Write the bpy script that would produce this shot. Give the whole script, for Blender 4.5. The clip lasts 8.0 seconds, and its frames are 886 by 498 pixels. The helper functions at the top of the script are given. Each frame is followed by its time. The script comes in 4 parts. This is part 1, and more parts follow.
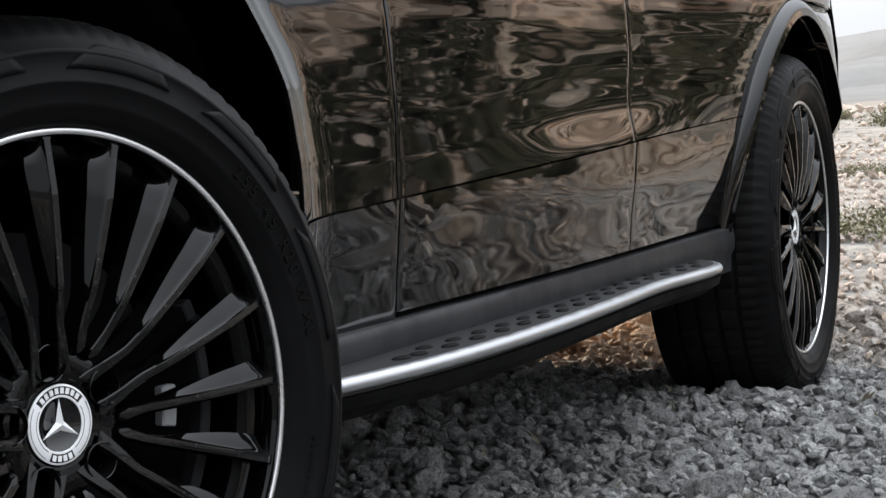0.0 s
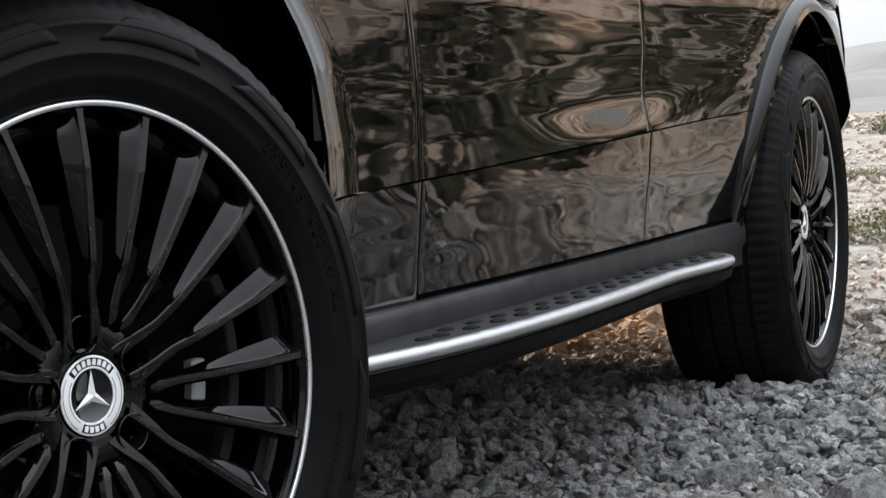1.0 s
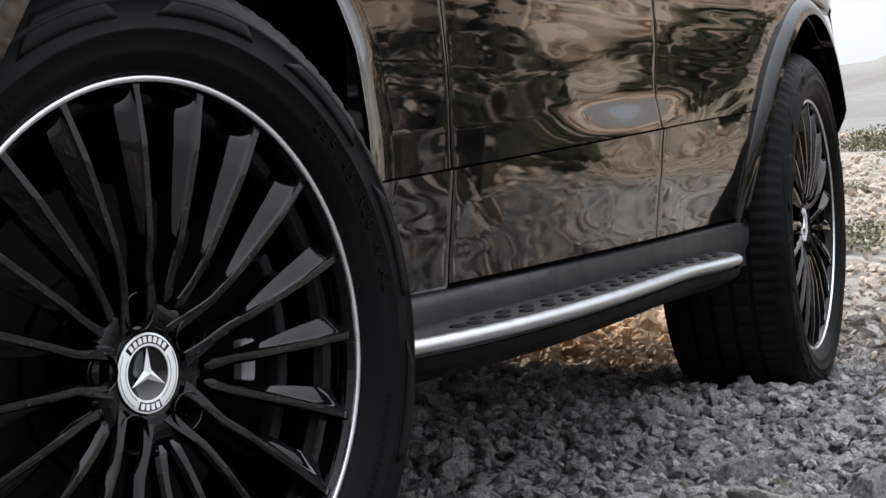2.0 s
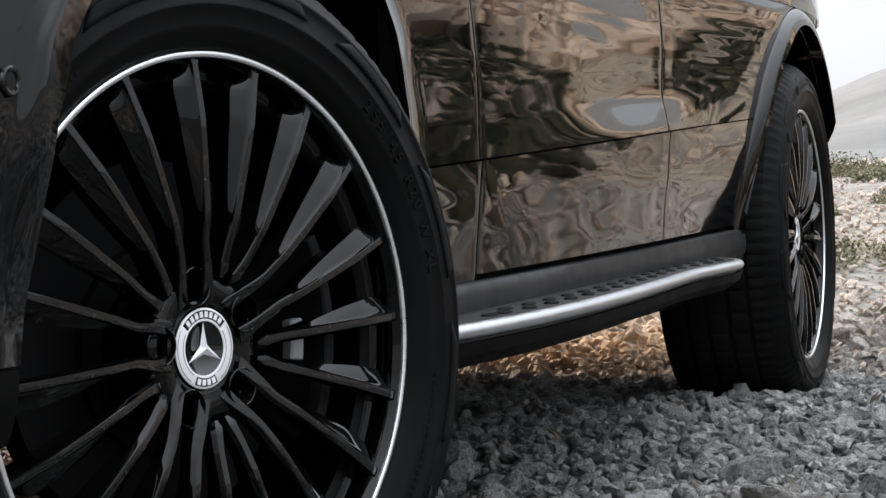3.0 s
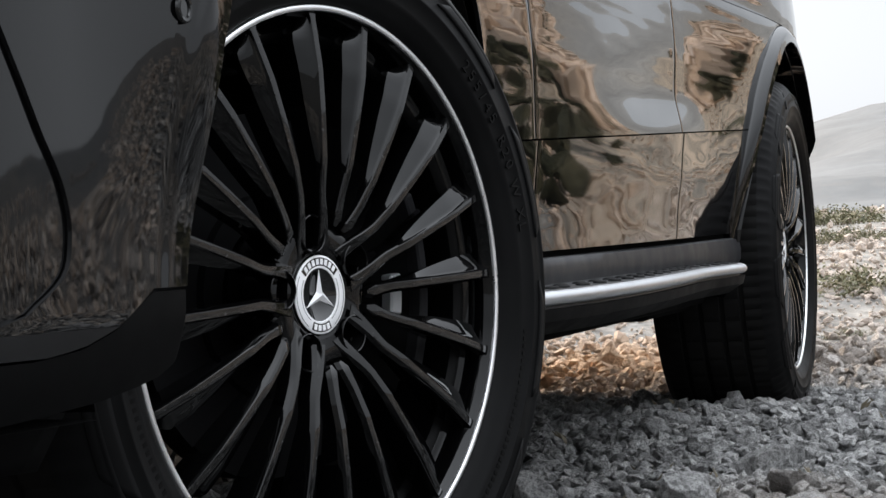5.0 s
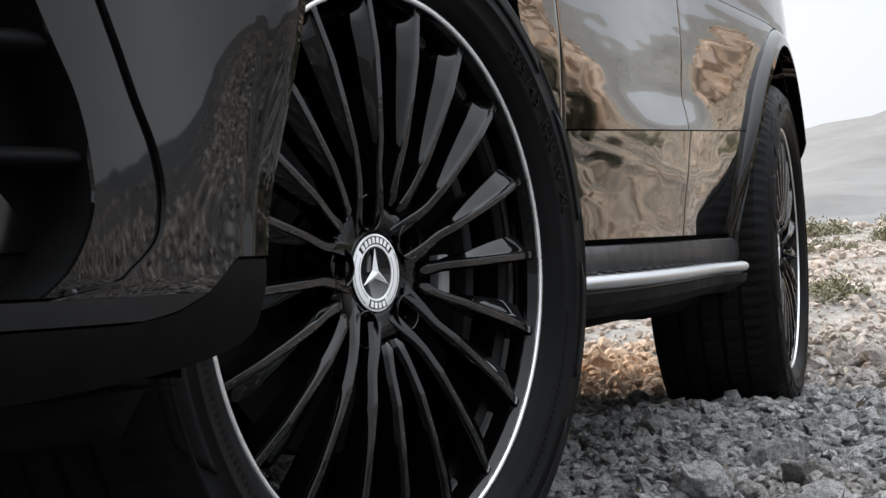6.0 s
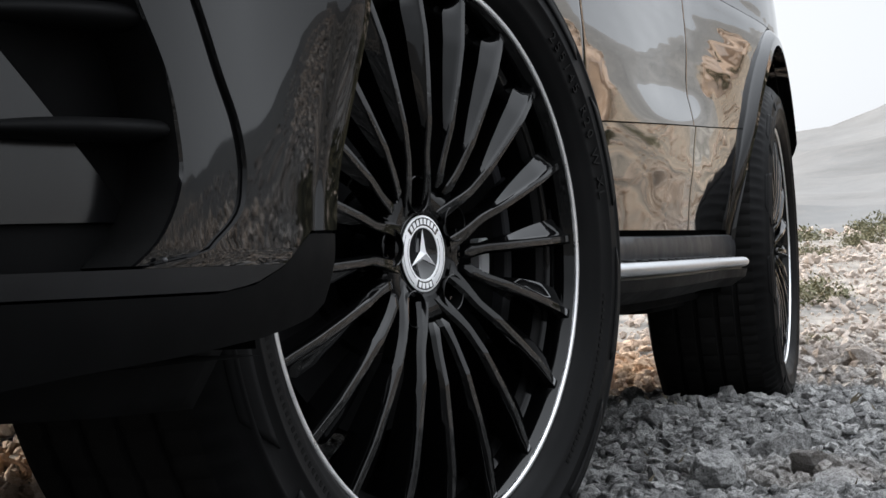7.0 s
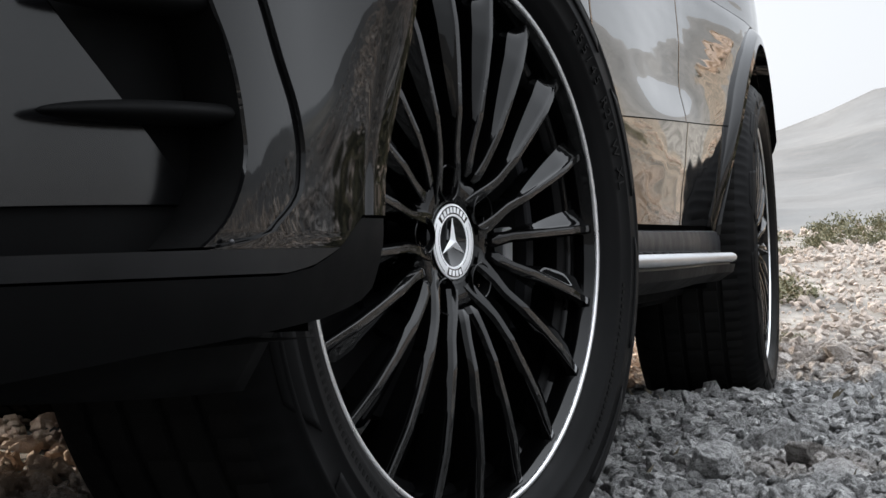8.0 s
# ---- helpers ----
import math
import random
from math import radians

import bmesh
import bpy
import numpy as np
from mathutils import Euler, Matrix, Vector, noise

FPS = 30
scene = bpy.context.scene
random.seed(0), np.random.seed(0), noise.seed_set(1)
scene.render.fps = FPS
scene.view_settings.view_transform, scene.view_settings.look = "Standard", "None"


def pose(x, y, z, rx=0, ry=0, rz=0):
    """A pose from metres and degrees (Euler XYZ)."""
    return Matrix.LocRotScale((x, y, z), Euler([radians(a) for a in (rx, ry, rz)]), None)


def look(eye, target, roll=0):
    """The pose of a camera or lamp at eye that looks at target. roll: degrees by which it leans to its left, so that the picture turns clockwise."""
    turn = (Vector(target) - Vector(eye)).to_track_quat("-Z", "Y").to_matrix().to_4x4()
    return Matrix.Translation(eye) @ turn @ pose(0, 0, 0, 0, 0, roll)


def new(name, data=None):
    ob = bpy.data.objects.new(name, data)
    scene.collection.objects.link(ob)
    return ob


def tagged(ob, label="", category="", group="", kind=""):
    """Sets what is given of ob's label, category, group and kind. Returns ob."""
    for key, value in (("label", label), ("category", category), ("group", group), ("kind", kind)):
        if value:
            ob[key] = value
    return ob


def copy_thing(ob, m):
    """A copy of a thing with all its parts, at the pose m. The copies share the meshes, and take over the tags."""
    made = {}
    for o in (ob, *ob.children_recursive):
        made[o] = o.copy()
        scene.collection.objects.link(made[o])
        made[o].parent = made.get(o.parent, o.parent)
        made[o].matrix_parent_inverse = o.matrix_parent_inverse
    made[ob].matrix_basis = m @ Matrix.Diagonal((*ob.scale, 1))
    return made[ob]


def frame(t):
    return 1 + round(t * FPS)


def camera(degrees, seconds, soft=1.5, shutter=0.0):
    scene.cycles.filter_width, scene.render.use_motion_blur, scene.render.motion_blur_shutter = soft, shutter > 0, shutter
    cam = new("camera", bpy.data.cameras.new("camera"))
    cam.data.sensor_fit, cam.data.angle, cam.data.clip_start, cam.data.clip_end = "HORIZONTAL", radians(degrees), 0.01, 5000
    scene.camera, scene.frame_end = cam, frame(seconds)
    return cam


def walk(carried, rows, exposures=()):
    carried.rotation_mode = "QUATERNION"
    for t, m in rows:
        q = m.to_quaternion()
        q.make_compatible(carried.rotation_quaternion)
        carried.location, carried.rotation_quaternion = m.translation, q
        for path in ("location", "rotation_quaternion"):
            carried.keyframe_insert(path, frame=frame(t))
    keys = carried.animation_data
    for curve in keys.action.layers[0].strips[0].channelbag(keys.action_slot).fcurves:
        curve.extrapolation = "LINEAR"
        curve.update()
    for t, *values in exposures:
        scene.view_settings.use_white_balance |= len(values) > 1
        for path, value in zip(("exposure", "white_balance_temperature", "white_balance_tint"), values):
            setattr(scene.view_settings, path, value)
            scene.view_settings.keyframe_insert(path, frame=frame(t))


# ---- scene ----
cam = camera(23.46, 8.0)
ROWS = [
    (0, -1.5859, -0.9493, 0.6220, -68.527, -3.535, 2.251),
    (0.5, -1.5958, -0.9452, 0.6061, -68.489, -3.422, 2.228),
    (1, -1.6080, -0.9223, 0.5868, -68.654, -3.199, 2.258),
    (1.5, -1.6224, -0.8823, 0.5675, -69.134, -2.924, 2.372),
    (3, -1.6838, -0.7521, 0.4992, -71.071, -1.752, 2.314),
    (3.5, -1.7133, -0.7139, 0.4758, -71.685, -1.345, 2.211),
    (4, -1.7418, -0.6782, 0.4501, -72.262, -0.902, 2.322),
    (4.5, -1.7710, -0.6354, 0.4258, -72.897, -0.529, 2.333),
    (6, -1.8568, -0.5108, 0.3708, -74.718, 0.250, 2.507),
    (6.5, -1.8832, -0.4731, 0.3588, -75.297, 0.341, 2.302),
    (7, -1.9112, -0.4385, 0.3476, -75.811, 0.453, 2.406),
    (7.5, -1.9382, -0.3977, 0.3400, -76.544, 0.493, 2.318),
    (8, -1.9557, -0.3709, 0.3371, -77.131, 0.450, 2.244),
]
walk(cam, [(t, pose(x, y, z, 90 + pitch, roll, yaw)) for t, x, y, z, yaw, pitch, roll in ROWS])

# ---- light: low hazy sun from behind the car's far rear corner, pale sky ----
SUN_AZ, SUN_EL = 46.0, 18.5          # degrees from +x towards +y; above the horizon
world = bpy.data.worlds.new("sky")
scene.world = world
world.use_nodes = True
wn, wl = world.node_tree.nodes, world.node_tree.links
wn.clear()
sky = wn.new("ShaderNodeTexSky")
sky.sky_type, sky.sun_disc = "NISHITA", False
sky.sun_elevation, sky.sun_rotation = radians(SUN_EL), radians(90 - SUN_AZ)
sky.air_density, sky.dust_density, sky.ozone_density = 1.0, 4.0, 1.0
pale = wn.new("ShaderNodeHueSaturation")
pale.inputs["Saturation"].default_value = 0.25
back = wn.new("ShaderNodeBackground")
back.inputs["Strength"].default_value = 0.12
veil = wn.new("ShaderNodeMix")
veil.data_type, veil.inputs[0].default_value = "RGBA", 0.8
# white haze over the whole sky, brighter overhead as under thin overcast
up, apart, thin = wn.new("ShaderNodeTexCoord"), wn.new("ShaderNodeSeparateXYZ"), wn.new("ShaderNodeMapRange")
thin.inputs["From Min"].default_value, thin.inputs["From Max"].default_value = 0.22, 1.0
thin.inputs["To Min"].default_value, thin.inputs["To Max"].default_value = 1.0, 4.6
haze = wn.new("ShaderNodeVectorMath")
haze.operation = "SCALE"
haze.inputs[0].default_value = (4.92, 5.2, 5.6)
wl.new(up.outputs["Generated"], apart.inputs[0])
wl.new(apart.outputs["Z"], thin.inputs["Value"])
wl.new(thin.outputs["Result"], haze.inputs["Scale"])
wl.new(haze.outputs[0], veil.inputs[7])
wout = wn.new("ShaderNodeOutputWorld")
wl.new(sky.outputs[0], pale.inputs["Color"])
wl.new(pale.outputs[0], veil.inputs[6])
wl.new(veil.outputs[2], back.inputs["Color"])
wl.new(back.outputs[0], wout.inputs["Surface"])
sun = new("sun", bpy.data.lights.new("sun", "SUN"))
sun.data.energy, sun.data.angle, sun.data.color = 5.0, radians(0.8), (1.0, 0.84, 0.68)
sa, se = radians(SUN_AZ), radians(SUN_EL)
sun.matrix_world = look((6 * math.cos(sa), 6 * math.sin(sa), 6 * math.tan(se)), (0, 0, 0))
scene.view_settings.exposure = 0.57


# ---- materials ----
def material(name, colour, rough=0.5, metal=0.0, **extra):
    """A Principled material; returns it with its node tree and shader."""
    m = bpy.data.materials.new(name)
    m.use_nodes = True
    n = m.node_tree.nodes
    b = n["Principled BSDF"]
    b.inputs["Base Color"].default_value = (*colour, 1)
    b.inputs["Roughness"].default_value = rough
    b.inputs["Metallic"].default_value = metal
    for key, value in extra.items():
        b.inputs[key.replace("_", " ")].default_value = value
    return m


def link(m, a, b):
    m.node_tree.links.new(a, b)


def noise_node(m, scale, detail=4.0, rough=0.55, coords="Object"):
    n = m.node_tree.nodes
    tc, t = n.new("ShaderNodeTexCoord"), n.new("ShaderNodeTexNoise")
    t.inputs["Scale"].default_value, t.inputs["Detail"].default_value = scale, detail
    t.inputs["Roughness"].default_value = rough
    link(m, tc.outputs[coords], t.inputs["Vector"])
    return t.outputs["Fac"]


def ramp(m, value, stops):
    r = m.node_tree.nodes.new("ShaderNodeValToRGB")
    while len(r.color_ramp.elements) < len(stops):
        r.color_ramp.elements.new(0.5)
    for e, (at, c) in zip(r.color_ramp.elements, stops):
        e.position, e.color = at, (*c, 1)
    link(m, value, r.inputs["Fac"])
    return r.outputs["Color"]


def bump(m, value, strength, distance):
    b = m.node_tree.nodes.new("ShaderNodeBump")
    b.inputs["Strength"].default_value, b.inputs["Distance"].default_value = strength, distance
    link(m, value, b.inputs["Height"])
    link(m, b.outputs["Normal"], m.node_tree.nodes["Principled BSDF"].inputs["Normal"])
    return b


def span(m, value, low, high, a=0.3, b=0.7):
    r = m.node_tree.nodes.new("ShaderNodeMapRange")
    for key, v in (("From Min", a), ("From Max", b), ("To Min", low), ("To Max", high)):
        r.inputs[key].default_value = v
    link(m, value, r.inputs["Value"])
    return r.outputs["Result"]


def mixed(m, a, b, fac, mode="MIX"):
    x = m.node_tree.nodes.new("ShaderNodeMix")
    x.data_type, x.blend_type = "RGBA", mode
    for value, socket in ((fac, x.inputs[0]), (a, x.inputs[6]), (b, x.inputs[7])):
        if isinstance(value, (int, float)):
            socket.default_value = value
        elif isinstance(value, tuple):
            socket.default_value = (*value, 1)
        else:
            link(m, value, socket)
    return x.outputs[2]


def shader(m):
    return m.node_tree.nodes["Principled BSDF"]


def plastic(name, colour, rough, grain=900.0, strength=0.15, spec=0.09, dusty=0.008):
    m = material(name, colour, rough, Specular_IOR_Level=spec)
    link(m, span(m, noise_node(m, 18, 5), rough - 0.07, rough + 0.1), shader(m).inputs["Roughness"])
    dust_or_glints = noise_node(m, 7.0, 6)
    link(m, mixed(m, colour, tuple(min(1, c * 1.9 + dusty) for c in colour), span(m, dust_or_glints, 0.0, 0.6, 0.45, 0.8)), shader(m).inputs["Base Color"])
    bump(m, noise_node(m, grain, 2), strength, 0.0004)
    return m


PAINT = material("black_paint", (0.003, 0.003, 0.0032), 0.10, Coat_Weight=1.0, Coat_Roughness=0.02, Coat_IOR=1.5, Specular_IOR_Level=0.0)
link(PAINT, span(PAINT, noise_node(PAINT, 3.0, 6), 0.015, 0.05), shader(PAINT).inputs["Coat Roughness"])
GLOSS = material("gloss_black_trim", (0.003, 0.003, 0.0033), 0.12, Coat_Weight=1.0, Coat_Roughness=0.03, Coat_IOR=1.62, Specular_IOR_Level=0.0)
PLATE = material("smooth_black_plate", (0.003, 0.003, 0.0033), 0.2, Coat_Weight=1.0, Coat_Roughness=0.16, Coat_IOR=1.62, Specular_IOR_Level=0.0)
WHEEL_BLACK = material("wheel_black_lacquer", (0.0015, 0.0015, 0.0016), 0.2, Coat_Weight=1.0, Coat_Roughness=0.03, Coat_IOR=1.36, Specular_IOR_Level=0.0)
link(WHEEL_BLACK, span(WHEEL_BLACK, noise_node(WHEEL_BLACK, 60, 6), 0.02, 0.05), shader(WHEEL_BLACK).inputs["Coat Roughness"])
SPOKE_FACE = material("glint_flecked_black", (0.004, 0.004, 0.0042), 0.2, Coat_Weight=1.0, Coat_Roughness=0.03, Coat_IOR=1.55, Specular_IOR_Level=0.0)
# pale flecks in the colour stand in for glints of mirrored stones
dust_or_glints = ramp(SPOKE_FACE, noise_node(SPOKE_FACE, 240, 4, 0.7), [(0.5, (0.0025, 0.0025, 0.0026)), (0.64, (0.008, 0.008, 0.008)), (0.76, (0.07, 0.07, 0.07))])
link(SPOKE_FACE, dust_or_glints, shader(SPOKE_FACE).inputs["Base Color"])
grain = SPOKE_FACE.node_tree.nodes.new("ShaderNodeBump")
grain.inputs["Strength"].default_value, grain.inputs["Distance"].default_value = 0.10, 0.0006
link(SPOKE_FACE, noise_node(SPOKE_FACE, 160, 3, 0.6), grain.inputs["Height"])
link(SPOKE_FACE, grain.outputs["Normal"], shader(SPOKE_FACE).inputs["Coat Normal"])
MATTE = plastic("matte_black_plastic", (0.0024, 0.0024, 0.0025), 0.62, spec=0.06, dusty=0.002)
SATIN_EDGE = plastic("satin_black_plastic", (0.007, 0.007, 0.0075), 0.36, spec=0.25)
SILL = plastic("satin_grey_plastic", (0.028, 0.028, 0.030), 0.42)
BARREL = plastic("rim_barrel_black", (0.0012, 0.0012, 0.0013), 0.4, 60, 0.1, 0.12, 0.0006)
LINER = plastic("wheel_liner_felt", (0.001, 0.001, 0.001), 0.98, 300, 0.4)
RUBBER = plastic("tyre_rubber", (0.0042, 0.0042, 0.0044), 0.48, 500, 0.25, 0.08, 0.003)
TREAD = plastic("tread_rubber", (0.006, 0.0058, 0.0056), 0.8, 400, 0.4)
STUD = plastic("stud_rubber", (0.002, 0.002, 0.002), 0.6)
SILVER = material("satin_silver", (0.9, 0.9, 0.91), 0.35, 0.0, Specular_IOR_Level=0.8)
ALU = material("polished_aluminium", (0.90, 0.90, 0.91), 0.3, 1.0)
link(ALU, span(ALU, noise_node(ALU, 40, 6), 0.26, 0.4), shader(ALU).inputs["Roughness"])
BRUSHED = material("brushed_aluminium", (0.60, 0.61, 0.63), 0.34, 1.0)
link(BRUSHED, span(BRUSHED, noise_node(BRUSHED, 30, 6), 0.28, 0.44), shader(BRUSHED).inputs["Roughness"])
SATIN = material("satin_grey_step", (0.03, 0.03, 0.032), 0.42, 0.3)
STEEL = material("brake_steel", (0.02, 0.02, 0.021), 0.5, 1.0)
CALIPER = material("caliper_silver", (0.62, 0.63, 0.65), 0.45, 0.3)
WHITE = material("white_enamel", (0.8, 0.8, 0.8), 0.3, Coat_Weight=0.5)
GLASS = material("tinted_glass", (0.01, 0.011, 0.012), 0.03, Coat_Weight=1.0, Coat_Roughness=0.01)


def rock_material(name, low, high, warm, by_object):
    """Broken limestone: grey with paler faces, dusty grain, ochre stains and painted-in warm sunlight."""
    m = material(name, low, 0.9, Specular_IOR_Level=0.25)
    n = m.node_tree.nodes
    if by_object:
        rnd = n.new("ShaderNodeObjectInfo").outputs["Random"]
    else:
        rnd = n.new("ShaderNodeNewGeometry").outputs["Random Per Island"]
    base = mixed(m, low, high, rnd)
    pos = n.new("ShaderNodeNewGeometry").outputs["Position"]
    for scale, share, a, b in ((26, 0.5, 0.48, 0.62), (95, 0.65, 0.5, 0.62), (320, 0.6, 0.5, 0.62)):
        grain = n.new("ShaderNodeTexNoise")
        grain.inputs["Scale"].default_value, grain.inputs["Detail"].default_value, grain.inputs["Roughness"].default_value = scale, 9, 0.68
        link(m, pos, grain.inputs["Vector"])
        base = mixed(m, base, tuple(c * 0.28 for c in low), span(m, grain.outputs["Fac"], 0.0, share, a, b))
    stain = n.new("ShaderNodeTexNoise")
    stain.inputs["Scale"].default_value, stain.inputs["Detail"].default_value = 1.1, 4
    link(m, pos, stain.inputs["Vector"])
    base = mixed(m, base, warm, span(m, stain.outputs["Fac"], 0.0, 0.10, 0.6, 0.76))
    # ochre ground behind the car, with its warm sunlight put into the colour
    apart = n.new("ShaderNodeSeparateXYZ")
    link(m, pos, apart.inputs[0])
    behind = span(m, apart.outputs["X"], 0.0, 1.0, 3.1, 3.6)
    both = n.new("ShaderNodeMath")
    both.operation = "MULTIPLY"
    zone = n.new("ShaderNodeMath")
    zone.operation = "MULTIPLY"
    link(m, behind, zone.inputs[0])
    link(m, span(m, apart.outputs["Y"], 0.15, 1.0, 0.1, 0.4), zone.inputs[1])
    link(m, zone.outputs[0], both.inputs[0])
    link(m, span(m, stain.outputs["Fac"], 0.35, 0.95, 0.36, 0.52), both.inputs[1])
    base = mixed(m, base, warm, both.outputs[0])
    # sunlight on the far side's ground is put into the colour as well
    base = mixed(m, base, warm, span(m, apart.outputs["Y"], 0.0, 0.6, 0.8, 1.2))
    # the slope beside the car has warm sunlight in its colour; further behind, paler
    beside, beyond = n.new("ShaderNodeMath"), n.new("ShaderNodeMath")
    beside.operation = beyond.operation = "MULTIPLY"
    lean_on = n.new("ShaderNodeMath")
    lean_on.operation, lean_on.inputs[1].default_value = "MULTIPLY_ADD", 1.3
    link(m, apart.outputs["Y"], lean_on.inputs[0])
    link(m, apart.outputs["X"], lean_on.inputs[2])
    link(m, span(m, lean_on.outputs[0], 0.0, 1.0, 1.0, 3.5), beside.inputs[0])
    link(m, span(m, apart.outputs["Y"], 0.4, 0.0, -1.0, -0.5), beside.inputs[1])
    base = mixed(m, base, warm, beside.outputs[0])
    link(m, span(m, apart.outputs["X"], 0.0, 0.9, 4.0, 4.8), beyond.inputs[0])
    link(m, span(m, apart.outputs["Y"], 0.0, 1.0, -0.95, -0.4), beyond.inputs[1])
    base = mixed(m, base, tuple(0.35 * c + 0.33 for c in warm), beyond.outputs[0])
    link(m, base, shader(m).inputs["Base Color"])
    fine = n.new("ShaderNodeTexNoise")
    fine.inputs["Scale"].default_value, fine.inputs["Detail"].default_value, fine.inputs["Roughness"].default_value = 90, 10, 0.75
    link(m, pos, fine.inputs["Vector"])
    coarse = n.new("ShaderNodeTexNoise")
    coarse.inputs["Scale"].default_value, coarse.inputs["Detail"].default_value, coarse.inputs["Roughness"].default_value = 24, 6, 0.6
    link(m, pos, coarse.inputs["Vector"])
    relief = n.new("ShaderNodeMath")
    relief.operation = "MULTIPLY_ADD"
    relief.inputs[1].default_value = 2.0
    link(m, coarse.outputs["Fac"], relief.inputs[0])
    link(m, fine.outputs["Fac"], relief.inputs[2])
    bump(m, relief.outputs[0], 1.0, 0.013)
    return m


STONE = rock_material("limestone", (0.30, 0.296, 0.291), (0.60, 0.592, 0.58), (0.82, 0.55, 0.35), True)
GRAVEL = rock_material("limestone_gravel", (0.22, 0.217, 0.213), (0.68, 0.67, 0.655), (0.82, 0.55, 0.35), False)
SOIL = material("dry_stony_soil", (0.25, 0.22, 0.18), 0.95, Specular_IOR_Level=0.2)
s1, s2 = noise_node(SOIL, 0.6, 8, 0.65), noise_node(SOIL, 9, 8, 0.7)
soil = ramp(SOIL, s1, [(0.32, (0.055, 0.052, 0.048)), (0.5, (0.13, 0.125, 0.115)), (0.62, (0.27, 0.255, 0.235)), (0.75, (0.42, 0.40, 0.37))])
soil = mixed(SOIL, soil, (0.05, 0.046, 0.041), span(SOIL, s2, 0.0, 0.8, 0.46, 0.6))
far = noise_node(SOIL, 0.05, 12, 0.75)
soil = mixed(SOIL, soil, (0.06, 0.062, 0.04), span(SOIL, far, 0.0, 0.6, 0.5, 0.6))
ochre = noise_node(SOIL, 0.23, 6, 0.6)
soil = mixed(SOIL, soil, (0.46, 0.34, 0.24), span(SOIL, ochre, 0.0, 0.42, 0.54, 0.66))
rough_slope = ramp(SOIL, noise_node(SOIL, 1.6, 12, 0.74), [(0.36, (0.022, 0.021, 0.017)), (0.44, (0.07, 0.062, 0.048)), (0.52, (0.24, 0.205, 0.165)), (0.60, (0.38, 0.295, 0.21)), (0.70, (0.54, 0.49, 0.44))])
far_slope = ramp(SOIL, noise_node(SOIL, 0.4, 12, 0.74), [(0.36, (0.045, 0.042, 0.034)), (0.45, (0.13, 0.12, 0.10)), (0.54, (0.25, 0.232, 0.205)), (0.66, (0.34, 0.315, 0.275))])
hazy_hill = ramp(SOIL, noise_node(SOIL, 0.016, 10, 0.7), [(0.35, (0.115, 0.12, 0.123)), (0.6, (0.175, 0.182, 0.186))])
# haze over the far hills, put into the soil colour as plain pale grey
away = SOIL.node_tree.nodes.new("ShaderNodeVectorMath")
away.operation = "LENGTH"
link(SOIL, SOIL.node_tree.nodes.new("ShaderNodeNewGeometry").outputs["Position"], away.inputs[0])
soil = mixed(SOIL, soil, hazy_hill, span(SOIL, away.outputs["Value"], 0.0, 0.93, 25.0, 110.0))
ahead = SOIL.node_tree.nodes.new("ShaderNodeSeparateXYZ")
link(SOIL, SOIL.node_tree.nodes.new("ShaderNodeNewGeometry").outputs["Position"], ahead.inputs[0])
nearside = SOIL.node_tree.nodes.new("ShaderNodeMath")
nearside.operation = "MULTIPLY"
link(SOIL, span(SOIL, ahead.outputs["X"], 0.0, 0.9, 22.0, 60.0), nearside.inputs[0])
link(SOIL, span(SOIL, ahead.outputs["Y"], 1.0, 0.0, -2.0, 0.0), nearside.inputs[1])
midway = SOIL.node_tree.nodes.new("ShaderNodeMath")
midway.operation = "MULTIPLY"
link(SOIL, nearside.outputs[0], midway.inputs[0])
link(SOIL, span(SOIL, away.outputs["Value"], 1.0, 0.0, 250.0, 650.0), midway.inputs[1])
soil = mixed(SOIL, soil, far_slope, midway.outputs[0])
# rough mottled strip of slope along the car's line
strip, strip_on = SOIL.node_tree.nodes.new("ShaderNodeMath"), SOIL.node_tree.nodes.new("ShaderNodeMath")
strip.operation, strip_on.operation = "MULTIPLY_ADD", "MULTIPLY"
strip.inputs[1].default_value = 0.25
link(SOIL, ahead.outputs["X"], strip.inputs[0])
link(SOIL, ahead.outputs["Y"], strip.inputs[2])
link(SOIL, span(SOIL, strip.outputs[0], 0.0, 1.0, -12.0, -8.0), strip_on.inputs[0])
link(SOIL, span(SOIL, ahead.outputs["X"], 0.0, 0.85, 3.0, 6.0), strip_on.inputs[1])
strip_near = SOIL.node_tree.nodes.new("ShaderNodeMath")
strip_near.operation = "MULTIPLY"
link(SOIL, strip_on.outputs[0], strip_near.inputs[0])
link(SOIL, span(SOIL, ahead.outputs["Y"], 1.0, 0.0, -1.3, -0.6), strip_near.inputs[1])
strip_ends = SOIL.node_tree.nodes.new("ShaderNodeMath")
strip_ends.operation = "MULTIPLY"
link(SOIL, strip_near.outputs[0], strip_ends.inputs[0])
link(SOIL, span(SOIL, away.outputs["Value"], 1.0, 0.0, 70.0, 150.0), strip_ends.inputs[1])
soil = mixed(SOIL, soil, rough_slope, strip_ends.outputs[0])
